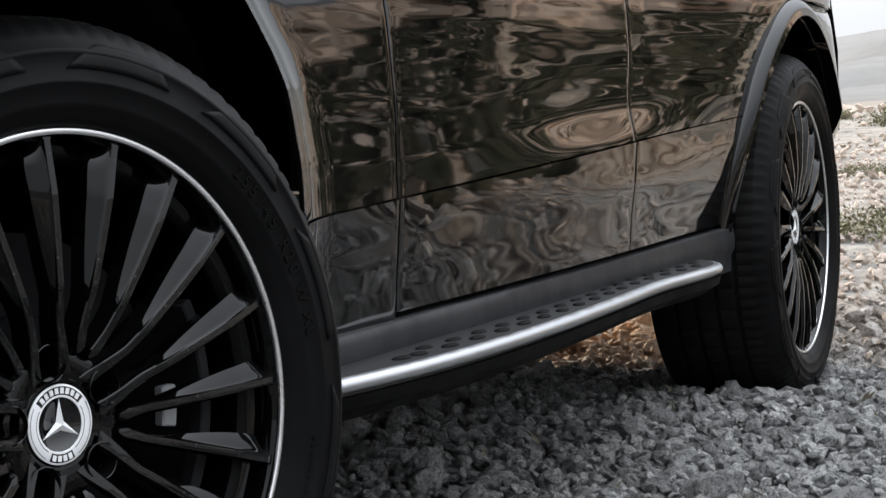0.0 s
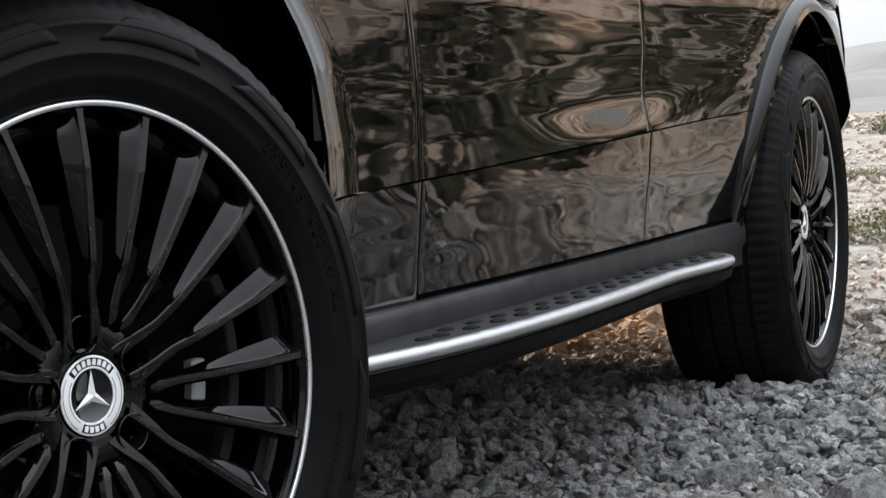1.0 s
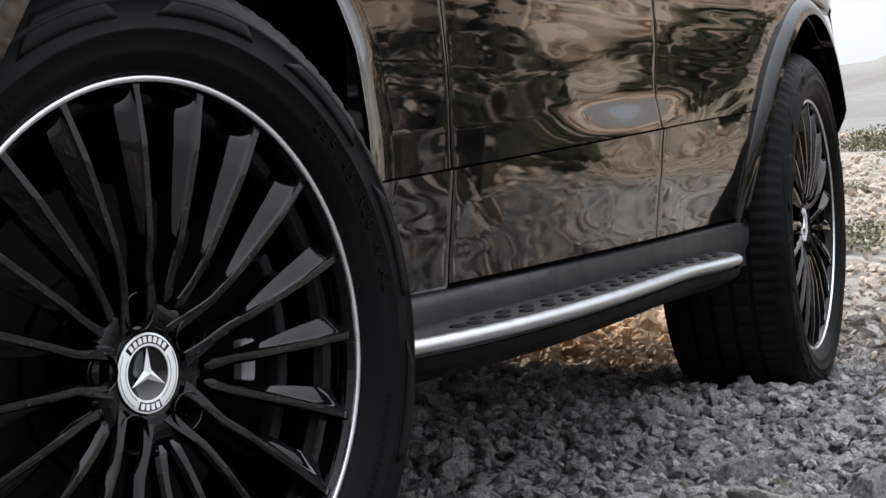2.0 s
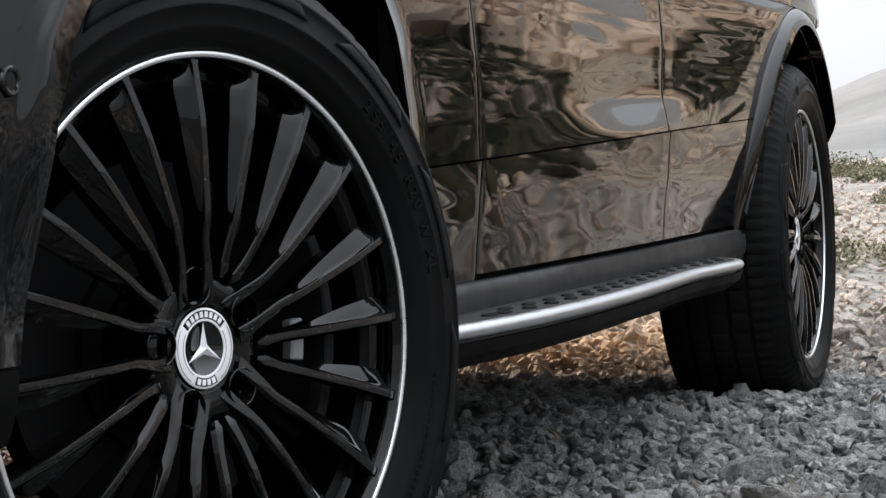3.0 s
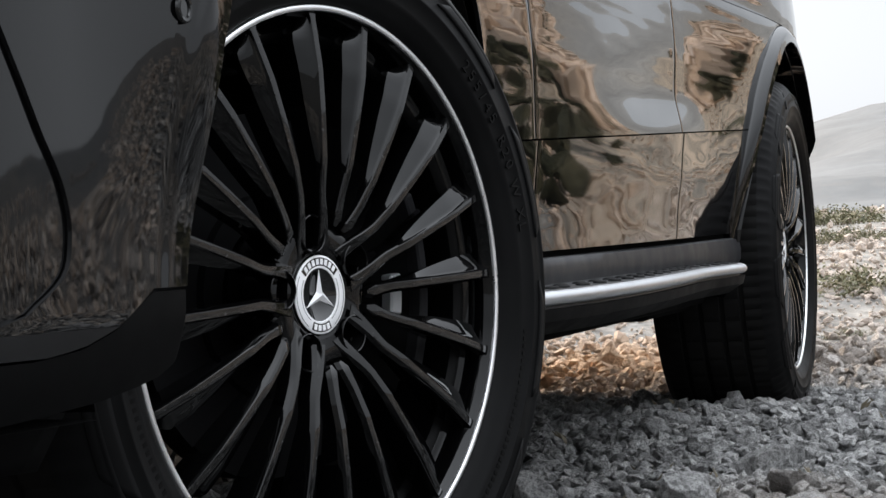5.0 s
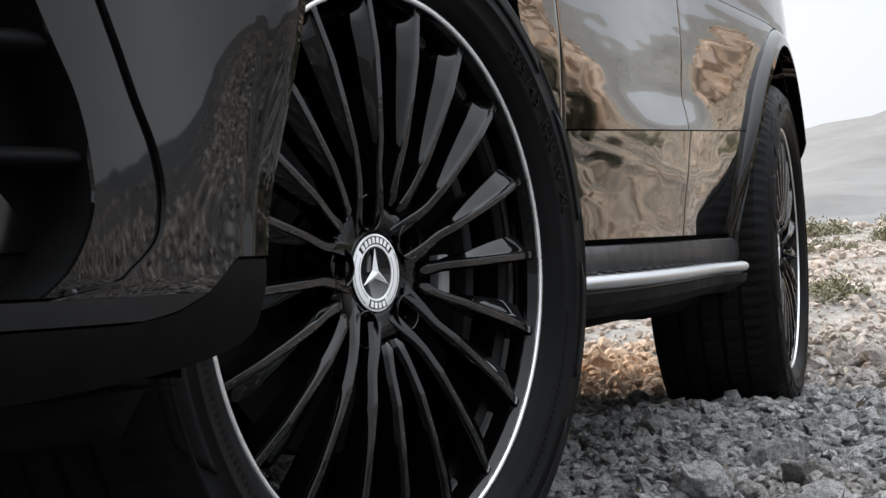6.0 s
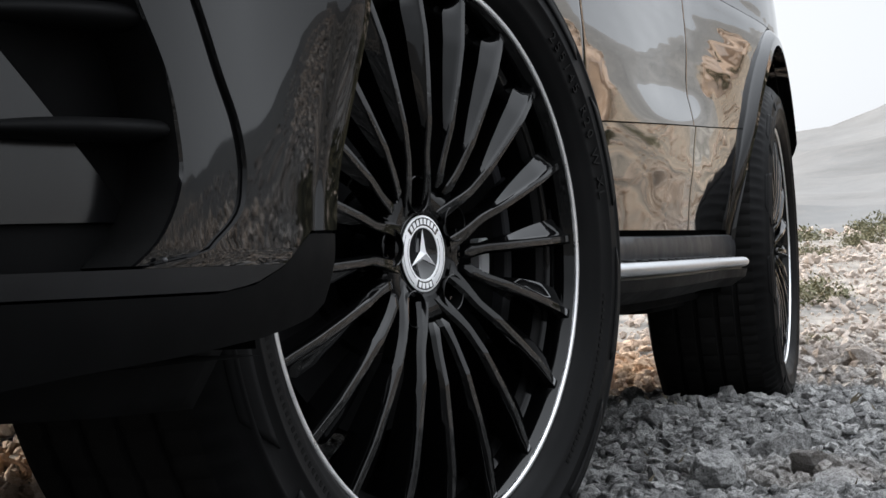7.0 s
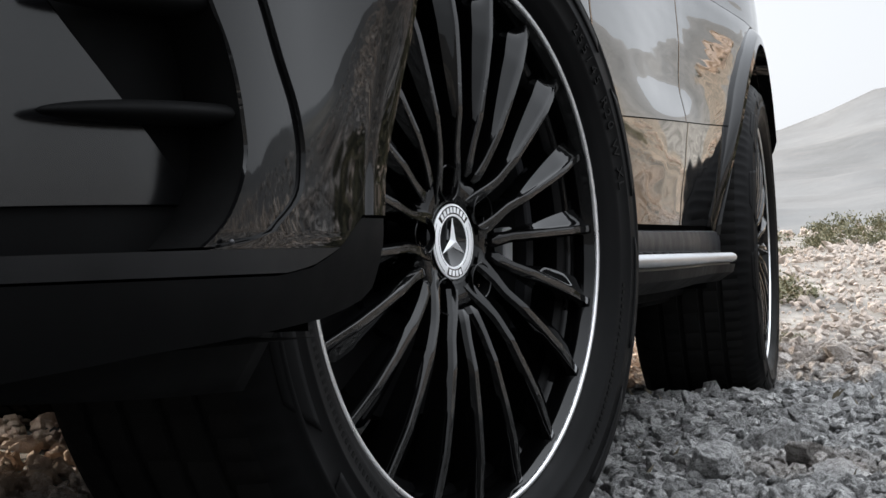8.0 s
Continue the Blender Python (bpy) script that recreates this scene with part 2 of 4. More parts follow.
# bare grey rock ahead of the car and abreast of its front wheel
abreast = SOIL.node_tree.nodes.new("ShaderNodeMath")
abreast.operation = "MULTIPLY_ADD"
abreast.inputs[1].default_value = 1.3
link(SOIL, ahead.outputs["Y"], abreast.inputs[0])
link(SOIL, ahead.outputs["X"], abreast.inputs[2])
soil = mixed(SOIL, soil, ramp(SOIL, noise_node(SOIL, 8.0, 12, 0.78), [(0.38, (0.02, 0.02, 0.02)), (0.5, (0.075, 0.075, 0.073)), (0.6, (0.19, 0.188, 0.184)), (0.7, (0.36, 0.355, 0.345))]), span(SOIL, abreast.outputs[0], 0.92, 0.0, 0.5, 4.0))
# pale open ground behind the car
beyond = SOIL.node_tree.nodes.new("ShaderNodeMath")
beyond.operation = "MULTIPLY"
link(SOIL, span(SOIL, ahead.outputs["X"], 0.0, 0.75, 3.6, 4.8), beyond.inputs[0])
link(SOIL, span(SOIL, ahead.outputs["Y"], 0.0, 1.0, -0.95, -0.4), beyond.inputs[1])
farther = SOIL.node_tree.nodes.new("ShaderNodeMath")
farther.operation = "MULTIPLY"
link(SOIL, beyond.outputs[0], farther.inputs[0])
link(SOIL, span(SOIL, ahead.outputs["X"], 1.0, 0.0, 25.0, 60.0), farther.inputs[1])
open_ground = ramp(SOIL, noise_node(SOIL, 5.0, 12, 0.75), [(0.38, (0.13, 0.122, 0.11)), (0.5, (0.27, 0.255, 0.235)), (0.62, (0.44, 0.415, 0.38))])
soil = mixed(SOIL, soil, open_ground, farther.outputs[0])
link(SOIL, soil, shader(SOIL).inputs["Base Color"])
bump(SOIL, s2, 0.9, 0.03)
DRY = material("dry_grass", (0.20, 0.17, 0.12), 0.8)
LEAF = material("shrub_leaf", (0.11, 0.12, 0.045), 0.75)
link(LEAF, ramp(LEAF, noise_node(LEAF, 14, 4), [(0.3, (0.055, 0.06, 0.032)), (0.5, (0.13, 0.125, 0.065)), (0.7, (0.27, 0.23, 0.13))]), shader(LEAF).inputs["Base Color"])
SCRUB = material("dark_scrub", (0.06, 0.06, 0.035), 0.95, Specular_IOR_Level=0.1)
link(SCRUB, ramp(SCRUB, noise_node(SCRUB, 6, 8, 0.7), [(0.35, (0.03, 0.032, 0.018)), (0.55, (0.09, 0.085, 0.05)), (0.7, (0.17, 0.14, 0.085))]), shader(SCRUB).inputs["Base Color"])
bump(SCRUB, noise_node(SCRUB, 9, 8, 0.8), 1.0, 0.1)
TWIG = material("twig", (0.16, 0.12, 0.085), 0.9)


# ---- mesh helpers ----
def part(name, bm, mat, parent, label="", smooth=True):
    """One mesh object from a bmesh, under a thing or a part."""
    me = bpy.data.meshes.new(name)
    bm.to_mesh(me)
    bm.free()
    me.materials.append(mat)
    for p in me.polygons:
        p.use_smooth = smooth
    ob = new(name, me)
    ob.parent = parent
    if label:
        tagged(ob, label)
    return ob


def crisp(ob, degrees=35):
    """Keep edges sharper than the angle."""
    me = ob.data
    me.set_sharp_from_angle(angle=radians(degrees))
    return ob


def sheet(f, us, vs, thick=0.0, flip=False, bm=None):
    """A grid of f(u, v); with thick, a second layer pushed to +y and closed round the rim."""
    bm = bm or bmesh.new()
    grid = [[bm.verts.new(f(u, v)) for v in vs] for u in us]

    def face(vsq, turn):
        try:
            bm.faces.new(vsq[::-1] if turn else vsq)
        except ValueError:
            pass
    nu, nv = len(us), len(vs)
    for i in range(nu - 1):
        for j in range(nv - 1):
            face((grid[i][j], grid[i + 1][j], grid[i + 1][j + 1], grid[i][j + 1]), flip)
    if thick:
        inner = [[bm.verts.new(v.co + Vector((0, thick, 0))) for v in row] for row in grid]
        for i in range(nu - 1):
            for j in range(nv - 1):
                face((inner[i][j], inner[i][j + 1], inner[i + 1][j + 1], inner[i + 1][j]), flip)
        rim = [(i, 0) for i in range(nu)] + [(nu - 1, j) for j in range(1, nv)] + [(i, nv - 1) for i in range(nu - 2, -1, -1)] + [(0, j) for j in range(nv - 2, 0, -1)]
        for (a, b), (c, d) in zip(rim, rim[1:] + rim[:1]):
            face((grid[a][b], inner[a][b], inner[c][d], grid[c][d]), flip)
    return bm


def lathe(profile, segments, closed=False, bm=None):
    """Turn (radius, y) points about the y axis."""
    bm = bm or bmesh.new()
    rings = []
    for k in range(segments):
        a = 2 * math.pi * k / segments
        rings.append([bm.verts.new((r * math.sin(a), y, r * math.cos(a))) for r, y in profile])
    n = len(profile)
    for k in range(segments):
        p, q = rings[k], rings[(k + 1) % segments]
        for j in range(n if closed else n - 1):
            bm.faces.new((p[j], p[(j + 1) % n], q[(j + 1) % n], q[j]))
    return bm


def block(size, at, bevel=0.0, turn=None, bm=None):
    """A box with rounded edges."""
    made = bmesh.new()
    bmesh.ops.create_cube(made, size=1)
    bmesh.ops.scale(made, vec=size, verts=made.verts)
    if bevel:
        bmesh.ops.bevel(made, geom=made.edges[:], offset=bevel, segments=2, affect="EDGES", profile=0.6)
    if turn:
        bmesh.ops.transform(made, matrix=turn, verts=made.verts)
    bmesh.ops.translate(made, vec=at, verts=made.verts)
    if bm is None:
        return made
    me = bpy.data.meshes.new("tmp")
    made.to_mesh(me)
    made.free()
    bm.from_mesh(me)
    bpy.data.meshes.remove(me)
    return bm


def steps(a, b, n):
    return [a + (b - a) * i / n for i in range(n + 1)]


def curve_through(points, x):
    """Piecewise smooth interpolation of (x, y) points."""
    if x <= points[0][0]:
        return points[0][1]
    for (x0, y0), (x1, y1) in zip(points, points[1:]):
        if x <= x1:
            s = (x - x0) / (x1 - x0)
            return y0 + (y1 - y0) * s
    return points[-1][1]


def smooth_through(points, n=200):
    """A table lookup of a natural-looking curve through points (monotone x), by cosine-blurred sampling."""
    xs = np.linspace(points[0][0], points[-1][0], n)
    px, py = np.array([p[0] for p in points]), np.array([p[1] for p in points])
    d = np.gradient(py, px)
    ys = []
    for x in xs:
        i = min(max(int(np.searchsorted(px, x)) - 1, 0), len(px) - 2)
        h = px[i + 1] - px[i]
        s = (x - px[i]) / h
        ys.append((2 * s**3 - 3 * s**2 + 1) * py[i] + (s**3 - 2 * s**2 + s) * h * d[i] + (-2 * s**3 + 3 * s**2) * py[i + 1] + (s**3 - s**2) * h * d[i + 1])
    return lambda x: float(np.interp(x, xs, ys))


# ---- terrain ----
hill_edge = smooth_through([(-180, 3.0), (-120, 3.2), (-80, 2.6), (-55, 2.3), (-42, 3.4), (-34, 4.8), (-28, 9.0), (-24, 11.2), (-20, 12.4), (-17, 11.0), (-14, 8.4), (-10, 6.9), (-6, 5.9), (-3, 5.2), (1.2, 3.95), (3.7, 3.45), (5.4, 3.25), (7.1, 2.65), (8, 2.2), (10.7, 1.6), (16, 1.2), (30, 1.5), (60, 2.2), (120, 2.6), (180, 3.0)], 720)


def terrain(x, y):
    """Height of the ground: flat under the car, a low rise behind it, hills far off."""
    dx, dy = x - 0.0, y + 0.4
    r = math.hypot(dx, dy)
    az = math.degrees(math.atan2(dy, dx))
    h = 0.0
    h += curve_through([(3.2, 0.0), (4.5, 0.085), (5.7, 0.165), (8.0, 0.28), (12.0, 0.43), (16.0, 0.5), (40.0, 0.5)], r) * (0.6 + 0.4 * math.cos(radians(az)))
    h += 0.02 * noise.noise((x * 0.9, y * 0.9, 0)) + 0.012 * noise.noise((x * 3.1, y * 3.1, 4))
    h += 0.022 * math.exp(-((x - 2.72) / 0.5) ** 2 - ((y - 0.13) / 0.27) ** 2)
    if r > 8:
        h += min(1, (r - 8) / 40) * 0.7 * noise.noise((x * 0.05, y * 0.05, 7))
    # a rocky slope close by on the near side, the hazy hills behind it
    side = min(1.0, max(0.0, (-3.0 - az) / 8.0)) * min(1.0, max(0.0, (az + 100.0) / 30.0))
    top = math.tan(radians(hill_edge(az)))
    near = side * top * curve_through([(-16.0, 0.96), (-10.0, 0.6)], az) * (min(r, 90.0) - 6.5) if r > 6.5 else 0.0
    if r > 40:
        top *= 1 + 0.10 * noise.noise((az * 0.35, 0, 3)) + 0.04 * noise.noise((az * 1.3, 0, 9))
        near = max(near, top * r * min(1, (r - 40) / 560) ** 1.3 if r < 600 else top * 600 * max(0, 1 - (r - 600) / 2600))
    h += near
    if r > 40:
        h += min(1, (r - 40) / 200) * (5.0 * noise.noise((x * 0.012, y * 0.012, 1)) + 2.0 * noise.noise((x * 0.05, y * 0.05, 2)))
    return h - 0.012


def build_ground():
    bm = bmesh.new()
    radii = [0.0]
    r = 0.1
    while r < 3600:
        radii.append(r)
        r += max(0.07, r * 0.045)
    count = 288
    rings = []
    for r in radii[1:]:
        rings.append([bm.verts.new((2.0 + r * math.cos(a), r * math.sin(a), terrain(2.0 + r * math.cos(a), r * math.sin(a)))) for a in (2 * math.pi * k / count for k in range(count))])
    hub = bm.verts.new((2.0, 0, terrain(2.0, 0)))
    for k in range(count):
        bm.faces.new((hub, rings[0][k], rings[0][(k + 1) % count]))
    for p, q in zip(rings, rings[1:]):
        for k in range(count):
            bm.faces.new((p[k], q[k], q[(k + 1) % count], p[(k + 1) % count]))
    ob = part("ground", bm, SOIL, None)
    return tagged(ob, "dry stony ground of pale soil rising to hazy hills", "ground", kind="structure")


ground = build_ground()


# ---- the car ----
car = tagged(new("car"), "gloss black sport utility car parked on broken limestone", "car")
FRONT, REAR, AXLE = (0.0505, 0.0614), 2.88, 0.36
STEER = 19.3

# side of the body: y of the outer skin at (x, z)
def crease(x):
    return 0.526 + (x - 0.784) * 0.0449


def crease_y(x):
    return 0.030 + 0.018 * ((x - 1.55) / 0.9) ** 2


lean = [(0.0, 1.0), (0.06, 0.0), (0.09, -0.3), (0.12, 2.2), (0.145, 3.6), (0.20, 4.3), (0.26, 5.2), (0.31, 6.6), (0.42, 9.0), (0.6, 11.0), (0.9, 14.0)]
swell = [(0.0, 5.0), (0.015, 14.0), (0.045, 14.0), (0.066, 2.0), (0.085, -2.0), (0.12, -2.0), (0.16, 0.0), (0.9, 0.0)]
LEAN_Y = [0.0]
for k in range(200):
    LEAN_Y.append(LEAN_Y[-1] + 0.004 * math.tan(radians(curve_through(lean, k * 0.004))))
SWELL_Y = [0.0]
for k in range(200):
    SWELL_Y.append(SWELL_Y[-1] + 0.004 * math.tan(radians(curve_through(swell, k * 0.004))))


def front_arch(z):
    """x of the front wheel opening's rear edge."""
    return curve_through([(0.30, 0.455), (0.45, 0.457), (0.58, 0.452), (0.66, 0.43), (0.70, 0.405), (0.75, 0.362), (0.80, 0.28), (0.83, 0.20), (0.85, 0.0)], z)


REAR_C = (2.88, 0.385)


def rear_arch(z, r):
    """x of the rear wheel opening's front edge at radius r."""
    d = z - REAR_C[1]
    return REAR_C[0] - math.sqrt(max(0.0, r * r - d * d))


def arch_y(z):
    """y of the skin along the front edge of the rear wheel opening."""
    return curve_through([(0.36, 0.067), (0.41, 0.060), (0.487, 0.0435), (0.55, 0.032), (0.643, 0.018), (0.716, 0.009), (0.782, 0.001), (0.86, -0.001), (1.0, 0.012)], z)


def skin(x, z):
    zc, yc = crease(x), crease_y(x)
    if z <= zc:
        s = min(1.3, (zc - z) / (zc - 0.385))
        y = yc + 0.024 * s
    else:
        d = (z - zc) / 0.004
        i = min(int(d), 198)
        y = yc + 0.003 + LEAN_Y[i] + (LEAN_Y[i + 1] - LEAN_Y[i]) * (d - i)
        y += math.exp(-((x - 1.58) / 0.36) ** 2) * (SWELL_Y[i] + (SWELL_Y[i + 1] - SWELL_Y[i]) * (d - i))
    y -= 0.046 * max(0.0, 1 - (x - front_arch(z)) / 0.16) ** 2 if x < 0.7 else 0.0
    if x > 1.85:
        q = min(1.0, (x - 1.85) / max(0.05, rear_arch(z, 0.458) - 1.85))
        q = q * q * (3 - 2 * q)
        y += q * (arch_y(z) - y) + 0.10 * max(0.0, (x - 2.95) / 0.75) ** 2
    k = min(1.0, abs(z - zc) / 0.05)
    high = min(1.0, max(0.0, (z - 0.62) / 0.1))
    y += k * (0.0042 * noise.noise((x * 1.0 + 2.4, z * 5.2, 3.0)) + 0.0013 * noise.noise((x * 2.4, z * 12.0, 8.0)) + 0.00024 * noise.noise((x * 8.0, z * 34.0, 5.0)) + 0.00036 * high * noise.noise((x * 1.3, z * 70.0, 6.0)))
    if z < zc:
        y += k * 0.0011 * noise.noise((x * 4.0, z * 15.0, 11.0))
    return y


SEAM_A = lambda z: curve_through([(0.38, 0.815), (0.526, 0.786), (0.62, 0.787), (0.80, 0.790), (1.1, 0.80)], z)
SEAM_B = lambda z: curve_through([(0.398, 1.781), (0.57, 1.766), (0.68, 1.782), (0.80, 1.792), (1.1, 1.80)], z)
GAP = 0.0022


def skin_panel(name, x0, x1, z0, z1, nu, nv, label, mat=PAINT, thick=0.02):
    """A panel of the side between x0(z) and x1(z), z0(x) and z1(x)."""
    def f(u, v):
        xm = x0(0.6) + (x1(0.6) - x0(0.6)) * u
        z = z0(xm) + (z1(xm) - z0(xm)) * v
        x = x0(z) + (x1(z) - x0(z)) * u
        edge = min(x - x0(z), x1(z) - x)
        return (x, skin(x, z) + 0.0005 * math.exp(-max(0.0, edge) / 0.0035), z)
    wide = x1(0.6) - x0(0.6)
    ends = [d / wide for d in (0.0015, 0.003, 0.005, 0.008, 0.012, 0.017, 0.023)]
    us = sorted({0.0, 1.0, *ends, *(1 - e for e in ends), *(u for u in steps(0, 1, nu) if ends[-1] < u < 1 - ends[-1])})
    bm = sheet(f, us, steps(0, 1, nv), thick)
    return crisp(part(name, bm, mat, car, label), 50)


BELT = lambda x: 1.02 + 0.02 * x
low = lambda x: 0.386 + 0.006 * (x - 0.8)
cl = lambda x: crease(x) - 0.0012
cu = lambda x: crease(x) + 0.0012
skin_panel("front_fender", lambda z: front_arch(z) , lambda z: SEAM_A(z) - GAP, lambda x: 0.36, cl, 30, 30, "gloss black front fender", thick=0.005)
skin_panel("front_fender", lambda z: front_arch(z), lambda z: SEAM_A(z) - GAP, cu, lambda x: 0.86, 30, 50, "gloss black front fender", thick=0.005)
skin_panel("door_trim", lambda z: SEAM_A(z) + GAP, lambda z: SEAM_B(z) - GAP, low, cl, 110, 36, "gloss black lower door trim")
skin_panel("front_door", lambda z: SEAM_A(z) + GAP, lambda z: SEAM_B(z) - GAP, cu, BELT, 110, 110, "gloss black front door")
skin_panel("door_trim", lambda z: SEAM_B(z) + GAP, lambda z: min(2.50, rear_arch(z, 0.458)), low, cl, 70, 36, "gloss black lower door trim")
skin_panel("rear_door", lambda z: SEAM_B(z) + GAP, lambda z: rear_arch(z, 0.458) if z < 0.838 else 2.83, cu, lambda x: 0.84, 70, 50, "gloss black rear door")
skin_panel("rear_quarter", lambda z: SEAM_B(z) + GAP, lambda z: 3.75, lambda x: 0.842, BELT, 90, 20, "gloss black rear door and quarter")


# wheel openings
def arc_trim(name, centre, r0, r1, a0, a1, y0, y1, mat, label, n=60, thick=0.03):
    """A curved strip round a wheel opening, from radius r0 (at y0) to r1 (at y1), with a lip turned inwards."""
    def f(u, v):
        a = a0 + (a1 - a0) * u
        if v <= 1:
            r, y = r1 + (r0 - r1) * v, y1 + (y0 - y1) * curve_through([(0.0, 0.0), (0.06, 0.2), (0.2, 0.48), (0.35, 0.70), (0.5, 0.87), (0.56, 0.90), (1.0, 1.0)], v) * (curve_through([(0.38, 0.3), (0.62, 1.0)], centre[1] + r1 * math.cos(a)) if a < 0 else 1.0)
        else:
            r, y = r0 + 0.004 * (v - 1), y0 + 0.035 * (v - 1)
        if a < 0:
            y += arch_y(centre[1] + r1 * math.cos(a)) - arch_y(0.843)
        else:
            y += 0.9 * max(0.0, 0.62 - centre[1] - r1 * math.cos(a)) ** 1.2
        return (centre[0] + r * math.sin(a), y, centre[1] + r * math.cos(a))
    return crisp(part(name, sheet(f, steps(0, 1, n), [0, 0.06, 0.2, 0.35, 0.5, 0.56, 0.7, 0.85, 0.97, 1, 1.15, 2], thick), mat, car, label), 40)


arc_trim("wheel_arch_trim", REAR_C, 0.420, 0.4565, radians(-91), radians(100), -0.021, -0.001, PAINT, "gloss black rear wheel arch trim")


def liner(name, centre, r, a0, a1, y0, y1):
    def f(u, v):
        a = a0 + (a1 - a0) * u
        z = centre[1] + r * math.cos(a)
        y = y0
        if centre is REAR_C:
            y = max(y0, arch_y(z) + 0.014) if a < 0 else y0 + 0.9 * max(0.0, 0.63 - z) ** 1.2
        return (centre[0] + r * math.sin(a), y + (y1 - y) * v, z)
    ob = part(name, sheet(f, steps(0, 1, 40), steps(0, 1, 4)), LINER, car, "black felt wheel arch liner")
    bm = bmesh.new()
    vs = [bm.verts.new((centre[0] + r * math.sin(a), y1, centre[1] + r * math.cos(a))) for a in steps(a0, a1, 40)]
    bm.faces.new(vs)
    part(name, bm, LINER, car)
    return ob


liner("wheel_arch_liner", REAR_C, 0.445, radians(-105), radians(105), -0.005, 0.42)
liner("wheel_arch_liner", (0.05, 0.40), 0.45, radians(-104), radians(112), 0.095, 0.55)

# sill, gap strip above it, running board
def rounded_strip(name, xs, section, mat, label, parent=None):
    """Sweep a closed (y, z) section along x; section(x) gives its points."""
    bm = bmesh.new()
    rows = [[bm.verts.new((x, y, z)) for y, z in section(x)] for x in xs]
    n = len(rows[0])
    for p, q in zip(rows, rows[1:]):
        for j in range(n):
            bm.faces.new((p[j], q[j], q[(j + 1) % n], p[(j + 1) % n]))
    bm.faces.new(rows[0])
    bm.faces.new(rows[-1][::-1])
    bmesh.ops.recalc_face_normals(bm, faces=bm.faces[:])
    return crisp(part(name, bm, mat, parent or car, label), 38)


rounded_strip("sill", steps(0.45, 2.495, 40), lambda x: [(0.062, 0.300), (0.062, 0.330), (0.054, 0.345), (0.053, 0.365), (0.056, 0.374 + 0.006 * (x - 0.8)), (0.060, 0.377 + 0.006 * (x - 0.8)), (0.12, 0.377 + 0.006 * (x - 0.8)), (0.12, 0.300)], SILL, "satin black plastic sill panel")
rounded_strip("sill_gap", steps(0.46, 2.49, 10), lambda x: [(0.076, 0.372 + 0.006 * (x - 0.8)), (0.076, 0.40 + 0.006 * (x - 0.8)), (0.11, 0.40 + 0.006 * (x - 0.8)), (0.11, 0.372 + 0.006 * (x - 0.8))], LINER, "black seal above the sill")

B0, B1 = 0.40, 2.225


EDGE = smooth_through([(0.38, 0.034), (0.5, 0.010), (0.65, -0.014), (0.8, -0.028), (1.0, -0.034), (1.2, -0.032), (1.5, -0.020), (1.8, -0.006), (2.0, -0.014), (2.12, -0.016), (2.26, -0.012)])


def board_edge(x):
    """y of the running board's outer edge: widest ahead of the middle, waisted towards the back, tucked in at both ends."""
    y = EDGE(x)
    if x > 2.05:
        q = (x - 2.05) / (B1 - 2.05)
        y += 0.06 * (1 - math.sqrt(max(0, 1 - q ** 2.6)))
    return y


board_xs = steps(B0, 2.05, 60) + [2.05 + (B1 - 2.05) * math.sin(a) for a in steps(0, math.pi / 2, 16)][1:]
running_board = rounded_strip("running_board", board_xs, lambda x: [(0.064, 0.300), (0.064, 0.344), (board_edge(x) * 0.5 + 0.03, 0.3425), (min(0.06, board_edge(x) + 0.016), 0.3405), (min(0.062, board_edge(x) + 0.014), 0.318), (min(0.063, board_edge(x) + 0.03), 0.300)], SATIN, "satin grey running board with rubber studs")


def edge_section(x):
    e = board_edge(x)
    pts = []
    for k in range(9):
        a = math.pi * (0.62 - 1.24 * k / 8)
        pts.append((min(0.062, e + 0.012 - 0.012 * math.cos(a)), 0.332 + 0.0092 * math.sin(a)))
    return pts + [(min(0.063, e + 0.024), 0.324), (min(0.063, e + 0.024), 0.339)]


rounded_strip("edge_trim", board_xs, edge_section, BRUSHED, "brushed aluminium edge trim", running_board)
rounded_strip("under_lip", board_xs, lambda x: [(min(0.063, board_edge(x) + 0.004), 0.3195), (min(0.064, board_edge(x) + 0.05), 0.3195), (min(0.065, board_edge(x) + 0.06), 0.288), (min(0.064, board_edge(x) + 0.035), 0.288), (min(0.063, board_edge(x) + 0.008), 0.305)], MATTE, "matte black lower lip", running_board)


def stud_mesh():
    bm = bmesh.new()
    rings = []
    for r, h in ((1.0, -0.001), (1.0, 0.0012), (0.8, 0.0028), (0.35, 0.0032)):
        rings.append([bm.verts.new((0.021 * r * math.cos(a), 0.0082 * r * math.sin(a), h)) for a in steps(0, 2 * math.pi, 16)[:-1]])
    for p, q in zip(rings, rings[1:]):
        for k in range(16):
            bm.faces.new((p[k], p[(k + 1) % 16], q[(k + 1) % 16], q[k]))
    bm.faces.new(rings[-1])
    return bm


stud = part("stud", stud_mesh(), STUD, running_board, "black rubber stud")
stud_places = [(0.705, 0)] + [(0.748 + 0.088 * k + 0.058 * row, row) for k in range(16) for row in (0, 1)]
for k, (x, row) in enumerate(stud_places):
    ob = stud if k == 0 else new("stud", stud.data)
    ob.parent = running_board
    slide = EDGE(x + 0.02) - EDGE(x - 0.02)
    ob.matrix_basis = pose(x, EDGE(x) + 0.036 + 0.0205 * row, 0.3418 + 0.0004 * row, -2, 0, math.degrees(math.atan2(slide, 0.04)))
    tagged(ob, "black rubber stud")

